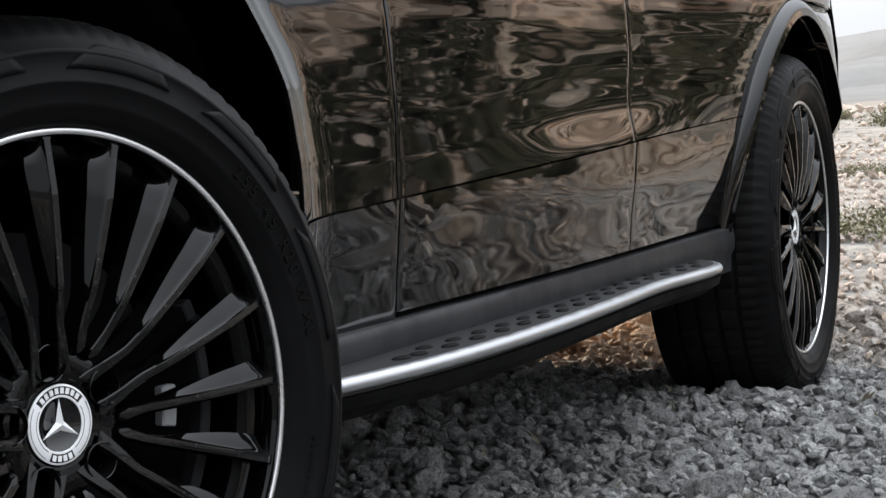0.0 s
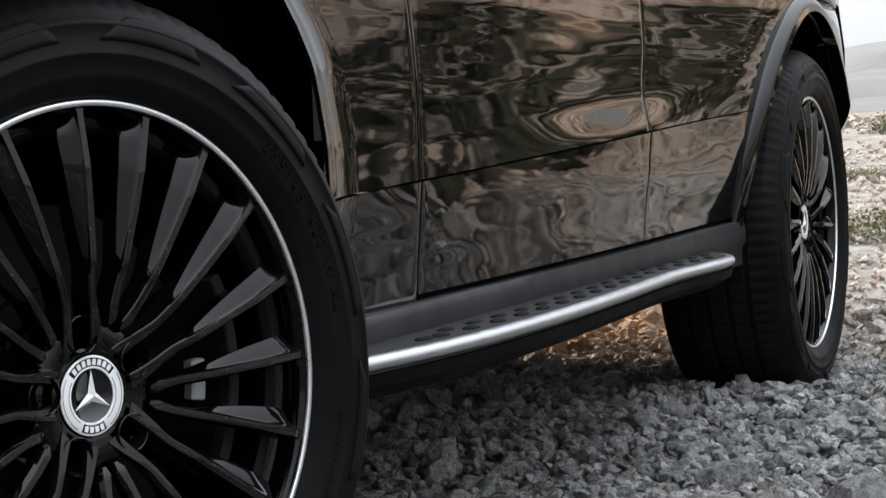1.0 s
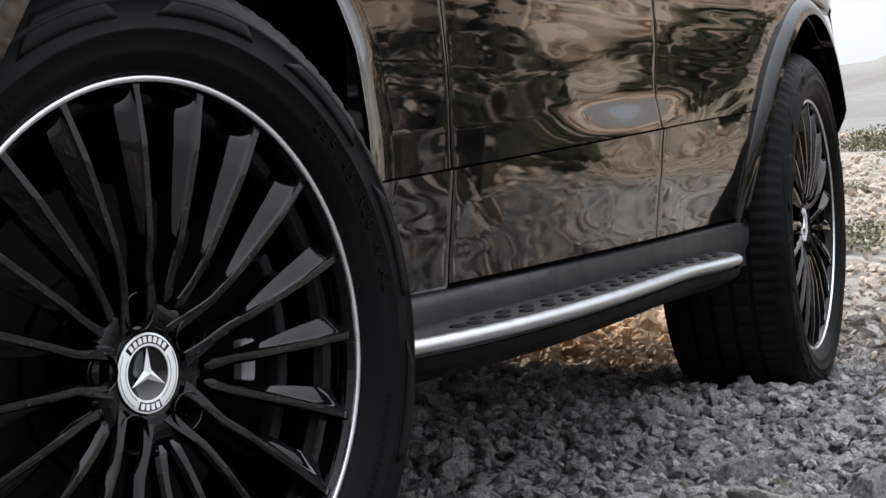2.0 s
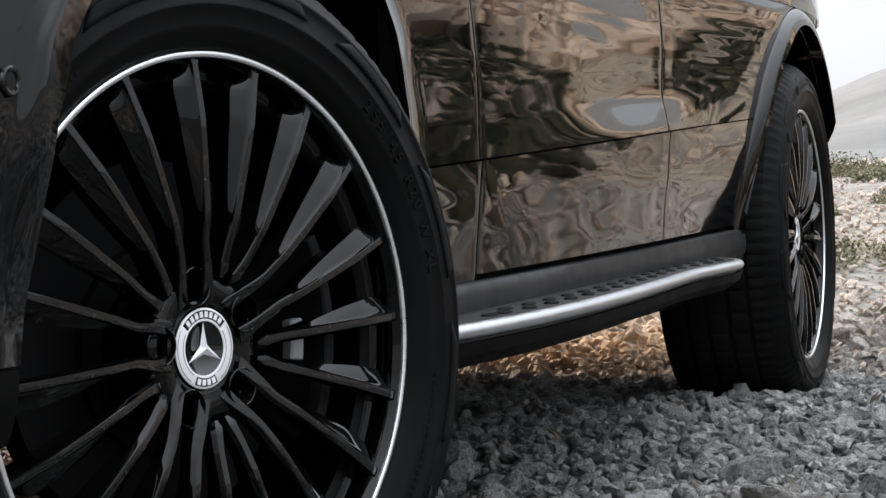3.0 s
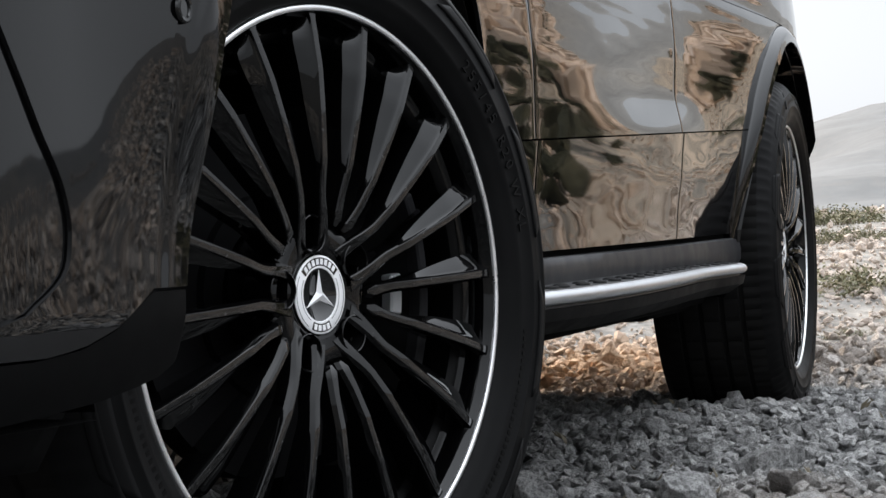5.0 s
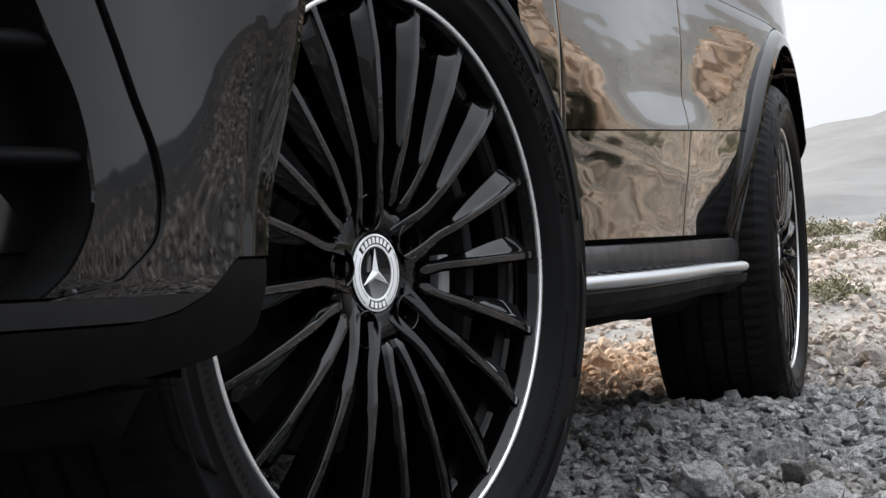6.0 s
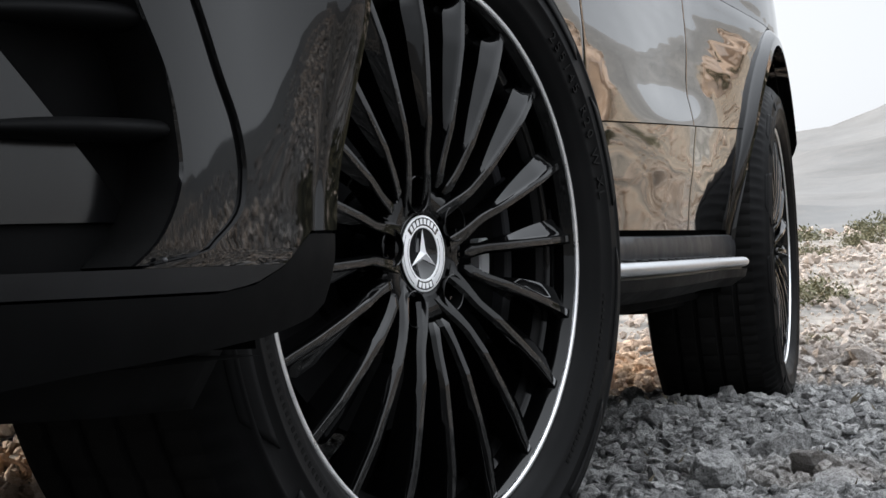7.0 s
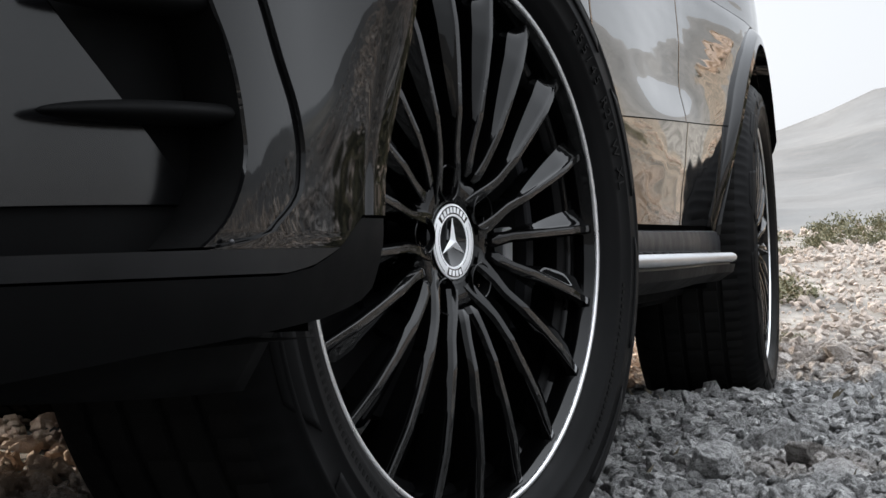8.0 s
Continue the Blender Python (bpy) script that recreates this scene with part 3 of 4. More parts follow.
# underbody
ub = bmesh.new()
for at, size in (((1.50, 0.945, 0.320), (2.1, 1.62, 0.134)), ((1.75, 0.90, 0.27), (1.1, 1.0, 0.05)), ((2.28, 0.46, 0.272), (0.46, 0.6, 0.062)), ((3.3, 0.945, 0.37), (0.75, 1.2, 0.14)), ((2.88, 0.945, 0.32), (0.3, 1.25, 0.12)), ((-0.1, 0.945, 0.315), (1.15, 1.25, 0.10)), ((0.0, 0.945, 0.5), (0.7, 0.9, 0.3))):
    block(size, at, 0.02, bm=ub)
part("underbody", ub, LINER, car, "black underbody tray")

# front bumper: a surface over s (round the corner from the wheel opening) and z
PLAN = [(-0.15, 0.05), (-0.31, 0.05), (-0.463, 0.069), (-0.569, 0.095), (-0.66, 0.145), (-0.73, 0.22), (-0.79, 0.34), (-0.83, 0.52), (-0.85, 0.75), (-0.855, 0.945)]
dense = []
for i in range(len(PLAN) - 1):
    p = [np.array(PLAN[min(max(i + k, 0), len(PLAN) - 1)]) for k in (-1, 0, 1, 2)]
    for s in steps(0, 1, 24)[:-1]:
        dense.append(0.5 * (2 * p[1] + (p[2] - p[0]) * s + (2 * p[0] - 5 * p[1] + 4 * p[2] - p[3]) * s * s + (3 * p[1] - p[0] - 3 * p[2] + p[3]) * s ** 3))
dense = np.array(dense + [np.array(PLAN[-1])])
dense_s = np.concatenate([[0], np.cumsum(np.hypot(*np.diff(dense, axis=0).T))]) - 0.16


def bumper_at(s, z, inset=0.0):
    """The bumper's skin: plan position by s, flared at the wheel opening, leaning back above; inset pushes it in."""
    x, y = float(np.interp(s, dense_s, dense[:, 0])), float(np.interp(s, dense_s, dense[:, 1]))
    e = 0.004
    tx = float(np.interp(s + e, dense_s, dense[:, 0]) - np.interp(s - e, dense_s, dense[:, 0]))
    ty = float(np.interp(s + e, dense_s, dense[:, 1]) - np.interp(s - e, dense_s, dense[:, 1]))
    n = math.hypot(tx, ty) or 1
    nx, ny = ty / n, -tx / n
    k = min(1, max(0, (z - 0.40) / 0.18))
    flare = 0.03 * k * k * (3 - 2 * k) * max(0.0, 1 - max(0.0, s) / 0.15) ** 2
    tuck = 0.10 * max(0.0, z - 0.62) ** 1.5 + 0.4 * max(0.0, 0.36 - z) ** 1.3
    d = inset + tuck
    return (x + nx * d, y + ny * d - flare, z)


def table(points):
    return lambda z: curve_through(points, z)


arch_s = table([(0.30, 0.03), (0.377, 0.003), (0.42, -0.005), (0.46, -0.0115), (0.51, -0.0135), (0.56, -0.018), (0.62, -0.045), (0.68, -0.105), (0.72, -0.17)])
seam_s = table([(0.377, 0.053), (0.436, 0.047), (0.505, 0.042), (0.551, 0.04), (0.62, 0.02), (0.70, -0.04), (0.74, -0.10)])
insert_s = smooth_through([(0.354, 0.285), (0.362, 0.224), (0.374, 0.195), (0.39, 0.168), (0.415, 0.157), (0.452, 0.163), (0.491, 0.186), (0.53, 0.207), (0.60, 0.25), (0.66, 0.31)])
lip_s = smooth_through([(0.354, 0.288), (0.37, 0.263), (0.389, 0.246), (0.417, 0.233), (0.448, 0.235), (0.487, 0.246), (0.524, 0.266), (0.60, 0.31), (0.66, 0.36)])
line_s = table([(0.335, 0.198), (0.341, 0.144), (0.353, 0.102), (0.374, 0.063), (0.378, 0.053)])
bumper = new("front_bumper")
bumper.parent = car
tagged(bumper, "front bumper corner with dark air intake")


def bumper_part(name, z0, z1, left, right, mat, label="", nu=20, nv=30, inset=0.0, thick=0.02):
    def f(u, v):
        z = z0 + (z1 - z0) * v
        a, b = left(z), right(z)
        return bumper_at(a + (b - a) * u, z, inset)
    return crisp(part(name, sheet(f, steps(0, 1, nu), steps(0, 1, nv), thick), mat, bumper, label), 45)


def front_trim(u, v):
    """The strip along the front wheel opening, stepped in by a bevel beside the seam."""
    z = 0.379 + 0.341 * v
    a, b = arch_s(z), seam_s(z) - 0.0015
    return bumper_at(a + (b - a) * u, z, 0.0035 * curve_through([(0.55, 0.0), (0.60, 0.08), (0.74, 0.92), (0.79, 1.0)], u))


crisp(part("wheel_arch_trim", sheet(front_trim, [0, 0.15, 0.3, 0.45, 0.55, 0.6, 0.65, 0.7, 0.74, 0.79, 0.9, 1], steps(0, 1, 30), 0.02), PAINT, bumper, "gloss black front wheel arch trim"), 45)
bumper_part("corner_panel", 0.354, 0.72, lambda z: seam_s(z) + 0.0015 if z > 0.3775 else line_s(z), lambda z: insert_s(z) - 0.0015, PAINT, "gloss black painted bumper corner", 30, 60)
bumper_part("lower_edge", 0.3365, 0.3538, lambda z: line_s(z), lambda z: 1.25, SATIN_EDGE, "satin black edge under the intake", 60, 6)
bumper_part("intake_insert", 0.356, 0.66, lambda z: insert_s(z) + 0.0015, lip_s, PAINT, "gloss black intake surround", 16, 50, 0.004, 0.003)
bumper_part("bumper_top", 0.66, 0.90, lambda z: insert_s(0.66), lambda z: 1.25, PAINT, "gloss black upper bumper", 60, 14)


def lower_bumper(u, v):
    s = 0.004 + 1.246 * u ** 1.6
    top = curve_through([(0.0, 0.3765), (0.052, 0.3765), (0.063, 0.3725), (0.102, 0.3515), (0.144, 0.3395), (0.198, 0.3345), (2.0, 0.3345)], s)
    foot = curve_through([(0.0, 0.336), (0.006, 0.322), (0.03, 0.3125), (0.06, 0.307), (0.107, 0.3005), (0.185, 0.295), (0.324, 0.286), (0.446, 0.272), (2.0, 0.262)], s)
    return bumper_at(s, foot + (top - foot) * v, 0.001 + 0.005 * (1 - v) ** 2)


crisp(part("lower_bumper", sheet(lower_bumper, steps(0, 1, 90), steps(0, 1, 10), 0.02), MATTE, bumper, "matte black lower bumper"), 45)
# intake: side wall, mirror-like blanking plates, fins
ret = lambda u, v: bumper_at(lip_s(0.356 + 0.304 * v) + 0.004 * u, 0.356 + 0.304 * v, 0.004 + 0.075 * u)
crisp(part("intake_edge", sheet(ret, steps(0, 1, 4), steps(0, 1, 40)), LINER, bumper, "dark inner edge of the intake"))
diag = table([(0.387, 0.254), (0.391, 0.246), (0.397, 0.244), (0.439, 0.292), (0.459, 0.314), (0.502, 0.361), (0.66, 0.515)])
bumper_part("blanking_plate", 0.387, 0.62, diag, lambda z: 1.25, PLATE, "smooth dark blanking plate", 60, 20, 0.05)
bumper_part("intake_floor", 0.350, 0.386, lip_s, lambda z: 1.25, MATTE, "matte black intake floor", 50, 4, 0.055)
bumper_part("side_plate", 0.386, 0.62, lambda z: lip_s(z) - 0.03, lambda z: diag(z) - 0.003, MATTE, "matte dark side plate", 12, 16, 0.052)


def fin(z0, s_tip, tall):
    def f(u, v):
        s = 0.24 + (s_tip - 0.24) * u
        k = math.sqrt(max(0.0, 1 - max(0.0, (u - 0.25) / 0.75) ** 2.2))
        a = 2 * math.pi * v
        return bumper_at(s, z0 + tall * k * math.sin(a), 0.030 + 0.022 * k * math.cos(a))
    bm = sheet(f, steps(0, 1, 30), steps(0, 1, 14))
    bmesh.ops.remove_doubles(bm, verts=bm.verts, dist=1e-5)
    part("fin", bm, MATTE, bumper, "matte black pointed intake fin")


fin(0.4485, 0.405, 0.0085)
fin(0.525, 0.40, 0.010)
# parking sensor: a shallow ring sunk into the corner
sensor = lathe([(0.0, 0.0002), (0.0070, 0.0002), (0.0076, -0.0012), (0.0098, -0.0016), (0.0112, -0.0008), (0.0118, 0.0012)], 40)
eye_at = Vector(bumper_at(0.028, 0.585))
eye_out = (eye_at - Vector(bumper_at(0.028, 0.585, 0.01))).normalized()
bmesh.ops.transform(sensor, matrix=Matrix.Translation(eye_at) @ Vector((0, -1, 0)).rotation_difference(eye_out).to_matrix().to_4x4(), verts=sensor.verts)
crisp(part("parking_sensor", sensor, PAINT, bumper, "round black parking sensor"), 40)
# small fixing dot, lower air deflector
db = bmesh.new()
bmesh.ops.create_uvsphere(db, u_segments=10, v_segments=6, radius=0.0022, matrix=Matrix.Translation(bumper_at(0.262, 0.359, -0.001)))
part("clip", db, SATIN, bumper, "small grey clip")
def flap(u, v):
    s, z = 0.06 + 0.5 * u, 0.30 - (0.055 * (1 - 0.25 * u)) * v
    return bumper_at(s, z, 0.06 + 0.02 * v)
part("air_deflector", sheet(flap, steps(0, 1, 20), steps(0, 1, 4), 0.004), MATTE, bumper, "matte black air deflector")
under = lambda u, v: (lambda p: (p[0], p[1], p[2]))(bumper_at(0.10 + 1.1 * u, 0.287 + 0.004 * v, 0.01 + 0.35 * v))
part("under_tray", sheet(under, steps(0, 1, 30), steps(0, 1, 6)), LINER, bumper, "black tray under the bumper")


# upper body, out of sight above: bonnet, glass, roof, tail
def loft(name, rows, mat, label, n=24):
    """rows: (x, z at the middle, z at the side, y of the side)."""
    def f(u, v):
        i = u * (len(rows) - 1)
        k = min(int(i), len(rows) - 2)
        r = [a + (b - a) * (i - k) for a, b in zip(rows[k], rows[k + 1])]
        w = 2 * v - 1
        bend = abs(w) ** 3
        return (r[0], 0.945 + w * (0.945 - r[3]), r[1] + (r[2] - r[1]) * bend)
    bm = sheet(f, steps(0, 1, (len(rows) - 1) * 4), steps(0, 1, n))
    bmesh.ops.solidify(bm, geom=bm.faces[:], thickness=0.02)
    return crisp(part(name, bm, mat, car, label), 40)


loft("bonnet", [(-0.84, 0.92, 0.86, 0.35), (-0.6, 1.0, 0.93, 0.16), (0.0, 1.07, 0.99, 0.10), (0.55, 1.12, 1.03, 0.09)], PAINT, "gloss black bonnet")
loft("windscreen", [(0.50, 1.11, 1.04, 0.16), (0.85, 1.37, 1.30, 0.24), (1.15, 1.57, 1.50, 0.30)], GLASS, "tinted windscreen")
loft("roof", [(1.15, 1.58, 1.50, 0.30), (1.6, 1.63, 1.54, 0.27), (2.3, 1.63, 1.54, 0.27), (3.1, 1.57, 1.48, 0.30)], PAINT, "gloss black roof")
loft("rear_window", [(3.1, 1.57, 1.48, 0.30), (3.45, 1.32, 1.25, 0.24), (3.66, 1.12, 1.08, 0.18)], GLASS, "tinted rear window")
loft("tailgate", [(3.66, 1.12, 1.08, 0.14), (3.80, 1.0, 0.98, 0.12), (3.83, 0.75, 0.75, 0.10), (3.82, 0.55, 0.55, 0.10)], PAINT, "gloss black tailgate")
loft("rear_bumper", [(3.80, 0.57, 0.57, 0.13), (3.84, 0.50, 0.50, 0.17), (3.83, 0.34, 0.34, 0.22), (3.74, 0.29, 0.29, 0.26)], MATTE, "matte black rear bumper")


def rear_side(u, v):
    z = 0.28 + 0.56 * v
    d = z - REAR_C[1]
    x0 = REAR_C[0] + math.sqrt(max(0.0, 0.452 ** 2 - d * d))
    x = x0 + (3.80 - x0) * u
    return (x, 0.016 + 0.10 * u * u + 0.9 * max(0.0, 0.58 - z) ** 1.25, z)


part("rear_quarter", sheet(rear_side, steps(0, 1, 14), steps(0, 1, 24), 0.02), PAINT, car, "gloss black rear quarter")


def side_glass(name, x0, x1, mat, label, inset=0.0):
    f = lambda u, v: (x0 + (x1 - x0) * u + (0.45 * (1 - u) - 0.30 * u) * v, 0.10 + 0.17 * v + inset, 1.03 + 0.02 * x0 + (0.47 + 0.03 * math.sin(math.pi * u)) * v)
    return part(name, sheet(f, steps(0, 1, 8), steps(0, 1, 8), 0.008), mat, car, label)


side_glass("side_window", 0.75, 3.5, GLASS, "dark tinted side windows")
part("shoulder", sheet(lambda u, v: (0.36 + 3.3 * u, skin(0.36 + 3.3 * u, 1.015 + 0.02 * (0.36 + 3.3 * u)) * (1 - v) + 0.13 * v, 1.02 + 0.02 * (0.36 + 3.3 * u) + 0.02 * v), steps(0, 1, 30), steps(0, 1, 4)), PAINT, car, "gloss black shoulder")
part("fender_top", sheet(lambda u, v: (-0.60 + 1.4 * u, (0.02 + 0.14 * abs(0.35 - u) ** 2) * (1 - v) + 0.12 * v, 0.80 + 0.22 * math.sin(v * math.pi / 2) + 0.03 * u), steps(0, 1, 30), steps(0, 1, 10)), PAINT, car, "gloss black upper fender")
# far side of the body
part("far_side", sheet(lambda u, v: (-0.35 + 4.1 * u, 1.86 - 0.06 * abs(2 * u - 1) ** 3, (0.80 if (abs(-0.35 + 4.1 * u) < 0.46 or abs(-0.35 + 4.1 * u - 2.88) < 0.46) else 0.27) * (1 - v) + 1.06 * v), steps(0, 1, 60), steps(0, 1, 6), 0.02), PAINT, car, "gloss black far side of the body")
part("side_window", sheet(lambda u, v: (0.75 + 2.75 * u + (0.45 * (1 - u) - 0.30 * u) * v, 1.79 - 0.17 * v, 1.05 + 0.47 * v), steps(0, 1, 8), steps(0, 1, 8), 0.008), GLASS, car, "dark tinted side windows")
part("bulkhead", block((0.04, 1.66, 0.70), (0.62, 0.945, 0.70), 0.005), LINER, car, "black inner bulkhead")
part("cabin_floor", block((2.2, 1.66, 0.04), (1.7, 0.945, 0.42), 0.005), LINER, car, "black cabin floor")


# ---- wheels ----
wheel = new("wheel")
wheel.parent = car
tagged(wheel, "black multi-spoke alloy wheel with a polished rim edge")
# tyre: sidewall with raised bands, then the tread with grooves
side = [(0.2655, 0.004), (0.2695, -0.004), (0.276, -0.009), (0.284, -0.013), (0.286, -0.0145), (0.289, -0.0148), (0.304, -0.0165), (0.3055, -0.0178), (0.3075, -0.0178), (0.309, -0.0165),
        (0.320, -0.0155), (0.330, -0.012), (0.3315, -0.013), (0.335, -0.0125), (0.3365, -0.0095), (0.346, -0.003), (0.3535, 0.004), (0.360, 0.013), (0.3645, 0.023)]
tread = [(0.3665, 0.030)]
for g in (0.062, 0.104, 0.148, 0.190):
    tread += [(0.369, g - 0.006), (0.362, g - 0.0045), (0.362, g + 0.0045), (0.369, g + 0.006)]
tread += [(0.3665, 0.218)]
inner = [(0.360, 0.235), (0.345, 0.250), (0.315, 0.258), (0.285, 0.250), (0.262, 0.236)]
wall = lathe(side, 288)
wall.verts.ensure_lookup_table()
for k in range(0, 288, 3):
    for j in range(len(side)):
        v = wall.verts[k * len(side) + j]
        r = math.hypot(v.co.x, v.co.z)
        if r > 0.352:
            v.co.x *= 1 - 0.0026 / r
            v.co.z *= 1 - 0.0026 / r
            v.co.y += 0.001
part("tyre", wall, RUBBER, wheel, "black rubber tyre sidewall")
bm = lathe([side[-1]] + tread + inner, 288)
bm.verts.ensure_lookup_table()
width = len(tread) + len(inner) + 1
for k in range(288):
    if k % 3 == 0:
        for j in range(width):
            v = bm.verts[k * width + j]
            r = math.hypot(v.co.x, v.co.z)
            if r > 0.3625 and (v.co.y < 0.06 or v.co.y > 0.19 or k % 6 == 0):
                v.co.x *= 1 - 0.0034 / r
                v.co.z *= 1 - 0.0034 / r
crisp(part("tread", bm, TREAD, wheel, "grooved tyre tread"), 25)
# rim: polished lip, black barrel
part("rim_lip", lathe([(0.2602, 0.0018), (0.2604, -0.0003), (0.2610, -0.0013), (0.2650, -0.0016), (0.2664, -0.0004), (0.2670, 0.006)], 180), ALU, wheel, "polished silver rim lip")
rim = crisp(part("rim", lathe([(0.2606, 0.0012), (0.2596, 0.0032), (0.2582, 0.0055), (0.2560, 0.009), (0.2540, 0.014), (0.2528, 0.020), (0.2522, 0.027), (0.2500, 0.0285), (0.2440, 0.0295)], 180), WHEEL_BLACK, wheel, "gloss black rim flange"), 40)
crisp(part("barrel", lathe([(0.2440, 0.0295), (0.2400, 0.030), (0.2350, 0.034), (0.232, 0.05), (0.232, 0.12), (0.240, 0.225), (0.262, 0.235)], 120), BARREL, rim, "dark rim barrel"), 40)


def spoke_mesh(begin, bend):
    """A spoke along +z from radius begin: a narrow front blade whose flank flares near the rim; bend turns its foot, in degrees."""
    bm = bmesh.new()
    rows = []
    tip = 0.2625
    for k in range(31):
        u = k / 30
        r = begin + (tip - begin) * u
        foot = max(0.0, (0.098 - r) / 0.046) ** 1.6
        blunt = min(1.0, 0.45 + (r - begin) / 0.010) if begin > 0.06 else 1.0
        w = (0.0043 + 0.0026 * foot + 0.0025 * max(0.0, (r - 0.254) / 0.0085) ** 2) * blunt
        front = curve_through([(0.046, 0.0160), (0.075, 0.0085), (0.125, 0.0004), (0.17, -0.0010), (0.209, -0.0010), (0.2625, 0.0052)], r) + (0.004 * (1 - blunt))
        grow = min(1.0, max(0.0, (r - 0.115) / 0.115))
        grow = grow * (1.6 - 0.6 * grow)
        horn = 1.0 if r < 0.240 else max(0.0, (tip - 0.001 - r) / (tip - 0.241)) ** 1.6
        wing = 0.0008 + 0.0165 * grow * horn
        deep = 0.0050 + 0.0050 * grow
        a = radians(bend * foot)
        left = [(-w - wing * q, front + 0.0016 + (deep - 0.0016) * q * (0.86 + 0.14 * q)) for q in (0.04, 0.2, 0.4, 0.6, 0.8, 0.96, 1.0)]
        pts = [(w, front + 0.0013), (w - 0.0010, front), (0.0, front - 0.0002), (-w + 0.0010, front), (-w, front + 0.0013)] + left + [(-w - wing * 0.97, front + deep + 0.0022), (-w - wing * 0.5, front + deep + 0.020 + 0.008 * grow), (w * 0.6, front + deep + 0.016 + 0.012 * grow), (w + 0.0020, front + deep * 0.8)]
        rows.append([bm.verts.new(Matrix.Rotation(a, 3, "Y") @ Vector((t, d, r))) for t, d in pts])
    n = len(rows[0])
    for p, q in zip(rows, rows[1:]):
        for j in range(n):
            face = bm.faces.new((p[j], p[(j + 1) % n], q[(j + 1) % n], q[j]))
            if 1 <= j <= 2:
                face.material_index = 1
    bm.faces.new(rows[0][::-1])
    bm.faces.new(rows[-1])
    bmesh.ops.recalc_face_normals(bm, faces=bm.faces[:])
    return bm


# four spokes to each of five arms; the outer two bend round the bolt wells, the inner two spring from the arm
for place, (begin, bend) in enumerate(((0.046, 9.0), (0.066, 5.0), (0.066, -5.0), (0.046, -9.0))):
    spoke = crisp(part("spoke", spoke_mesh(begin, bend), WHEEL_BLACK, wheel), 30)
    spoke.data.materials.append(SPOKE_FACE)
    spoke.matrix_basis = pose(0, 0, 0, 0, 70.0 + 17.6 * place, 0)
    for k in range(1, 5):
        s = new("spoke", spoke.data)
        s.parent = wheel
        s.matrix_basis = pose(0, 0, 0, 0, 70.0 + 17.6 * place + 72 * k, 0)
arm_bm = bmesh.new()
rows = []
for r, w, d in ((0.036, 0.0110, 0.0190), (0.041, 0.0135, 0.0172), (0.047, 0.0155, 0.0160), (0.054, 0.0178, 0.0152), (0.061, 0.0185, 0.0156), (0.067, 0.0160, 0.0190), (0.071, 0.0130, 0.0250), (0.075, 0.0100, 0.036)):
    rows.append([arm_bm.verts.new((t, y, r)) for t, y in ((w, d + 0.018), (w, d + 0.003), (w - 0.003, d), (0.0, d + 0.0012), (-w + 0.003, d), (-w, d + 0.003), (-w, d + 0.018))])
for p, q in zip(rows, rows[1:]):
    for j in range(6):
        arm_bm.faces.new((p[j], p[j + 1], q[j + 1], q[j]))
arm_bm.faces.new(rows[-1])
bmesh.ops.recalc_face_normals(arm_bm, faces=arm_bm.faces[:])
arm = crisp(part("arm", arm_bm, WHEEL_BLACK, wheel), 40)
arm.matrix_basis = pose(0, 0, 0, 0, 96.4, 0)
for k in range(1, 5):
    s = new("arm", arm.data)
    s.parent = wheel
    s.matrix_basis = pose(0, 0, 0, 0, 96.4 + 72 * k, 0)
# hub with five bolt wells, bolts, centre cap with a plain star and ring
crisp(part("hub", lathe([(0.0, 0.0245), (0.036, 0.0245), (0.0385, 0.0185), (0.0415, 0.0175), (0.044, 0.0195), (0.047, 0.030), (0.060, 0.040), (0.066, 0.055), (0.066, 0.075)], 60), WHEEL_BLACK, wheel, "gloss black wheel hub"), 35)
for k in range(5):
    a = radians(60.4 + 72 * k)
    at = (0.0575 * math.sin(a), 0, 0.0575 * math.cos(a))
    well = lathe([(0.0164, 0.030), (0.0166, 0.0126), (0.0172, 0.0118), (0.0180, 0.0124), (0.0186, 0.045)], 32)
    bmesh.ops.translate(well, vec=at, verts=well.verts)
    crisp(part("bolt_well", well, WHEEL_BLACK, wheel), 35)
    cup = lathe([(0.0, 0.050), (0.0162, 0.050), (0.0162, 0.0140)], 32)
    bmesh.ops.translate(cup, vec=at, verts=cup.verts)
    part("bolt_cup", cup, LINER, wheel)
    nut = lathe([(0.0, 0.042), (0.006, 0.042), (0.0078, 0.044), (0.0078, 0.050)], 6)
    bmesh.ops.translate(nut, vec=at, verts=nut.verts)
    crisp(part("bolt", nut, STEEL, wheel, "dark wheel bolt"), 20)
part("cap", lathe([(0.0, 0.0185), (0.024, 0.0185), (0.0245, 0.0175), (0.0365, 0.0175), (0.0372, 0.0185), (0.0372, 0.026)], 72), GLOSS, wheel, "gloss black centre cap")
part("cap_ring", lathe([(0.0245, 0.0176), (0.0248, 0.0166), (0.0252, 0.0166), (0.0362, 0.0166), (0.0366, 0.017), (0.0366, 0.0178)], 72), SILVER, wheel, "silver ring on the centre cap")
# dark bars and leaf-like marks on the ring
marks, letters = bmesh.new(), bmesh.new()


def ring_arc(bm, r0, r1, a0, a1, y):
    sheet(lambda u, v: ((r0 + (r1 - r0) * v) * math.sin(radians(a0 + (a1 - a0) * u)), y, (r0 + (r1 - r0) * v) * math.cos(radians(a0 + (a1 - a0) * u))), steps(0, 1, 16), steps(0, 1, 1), bm=bm)


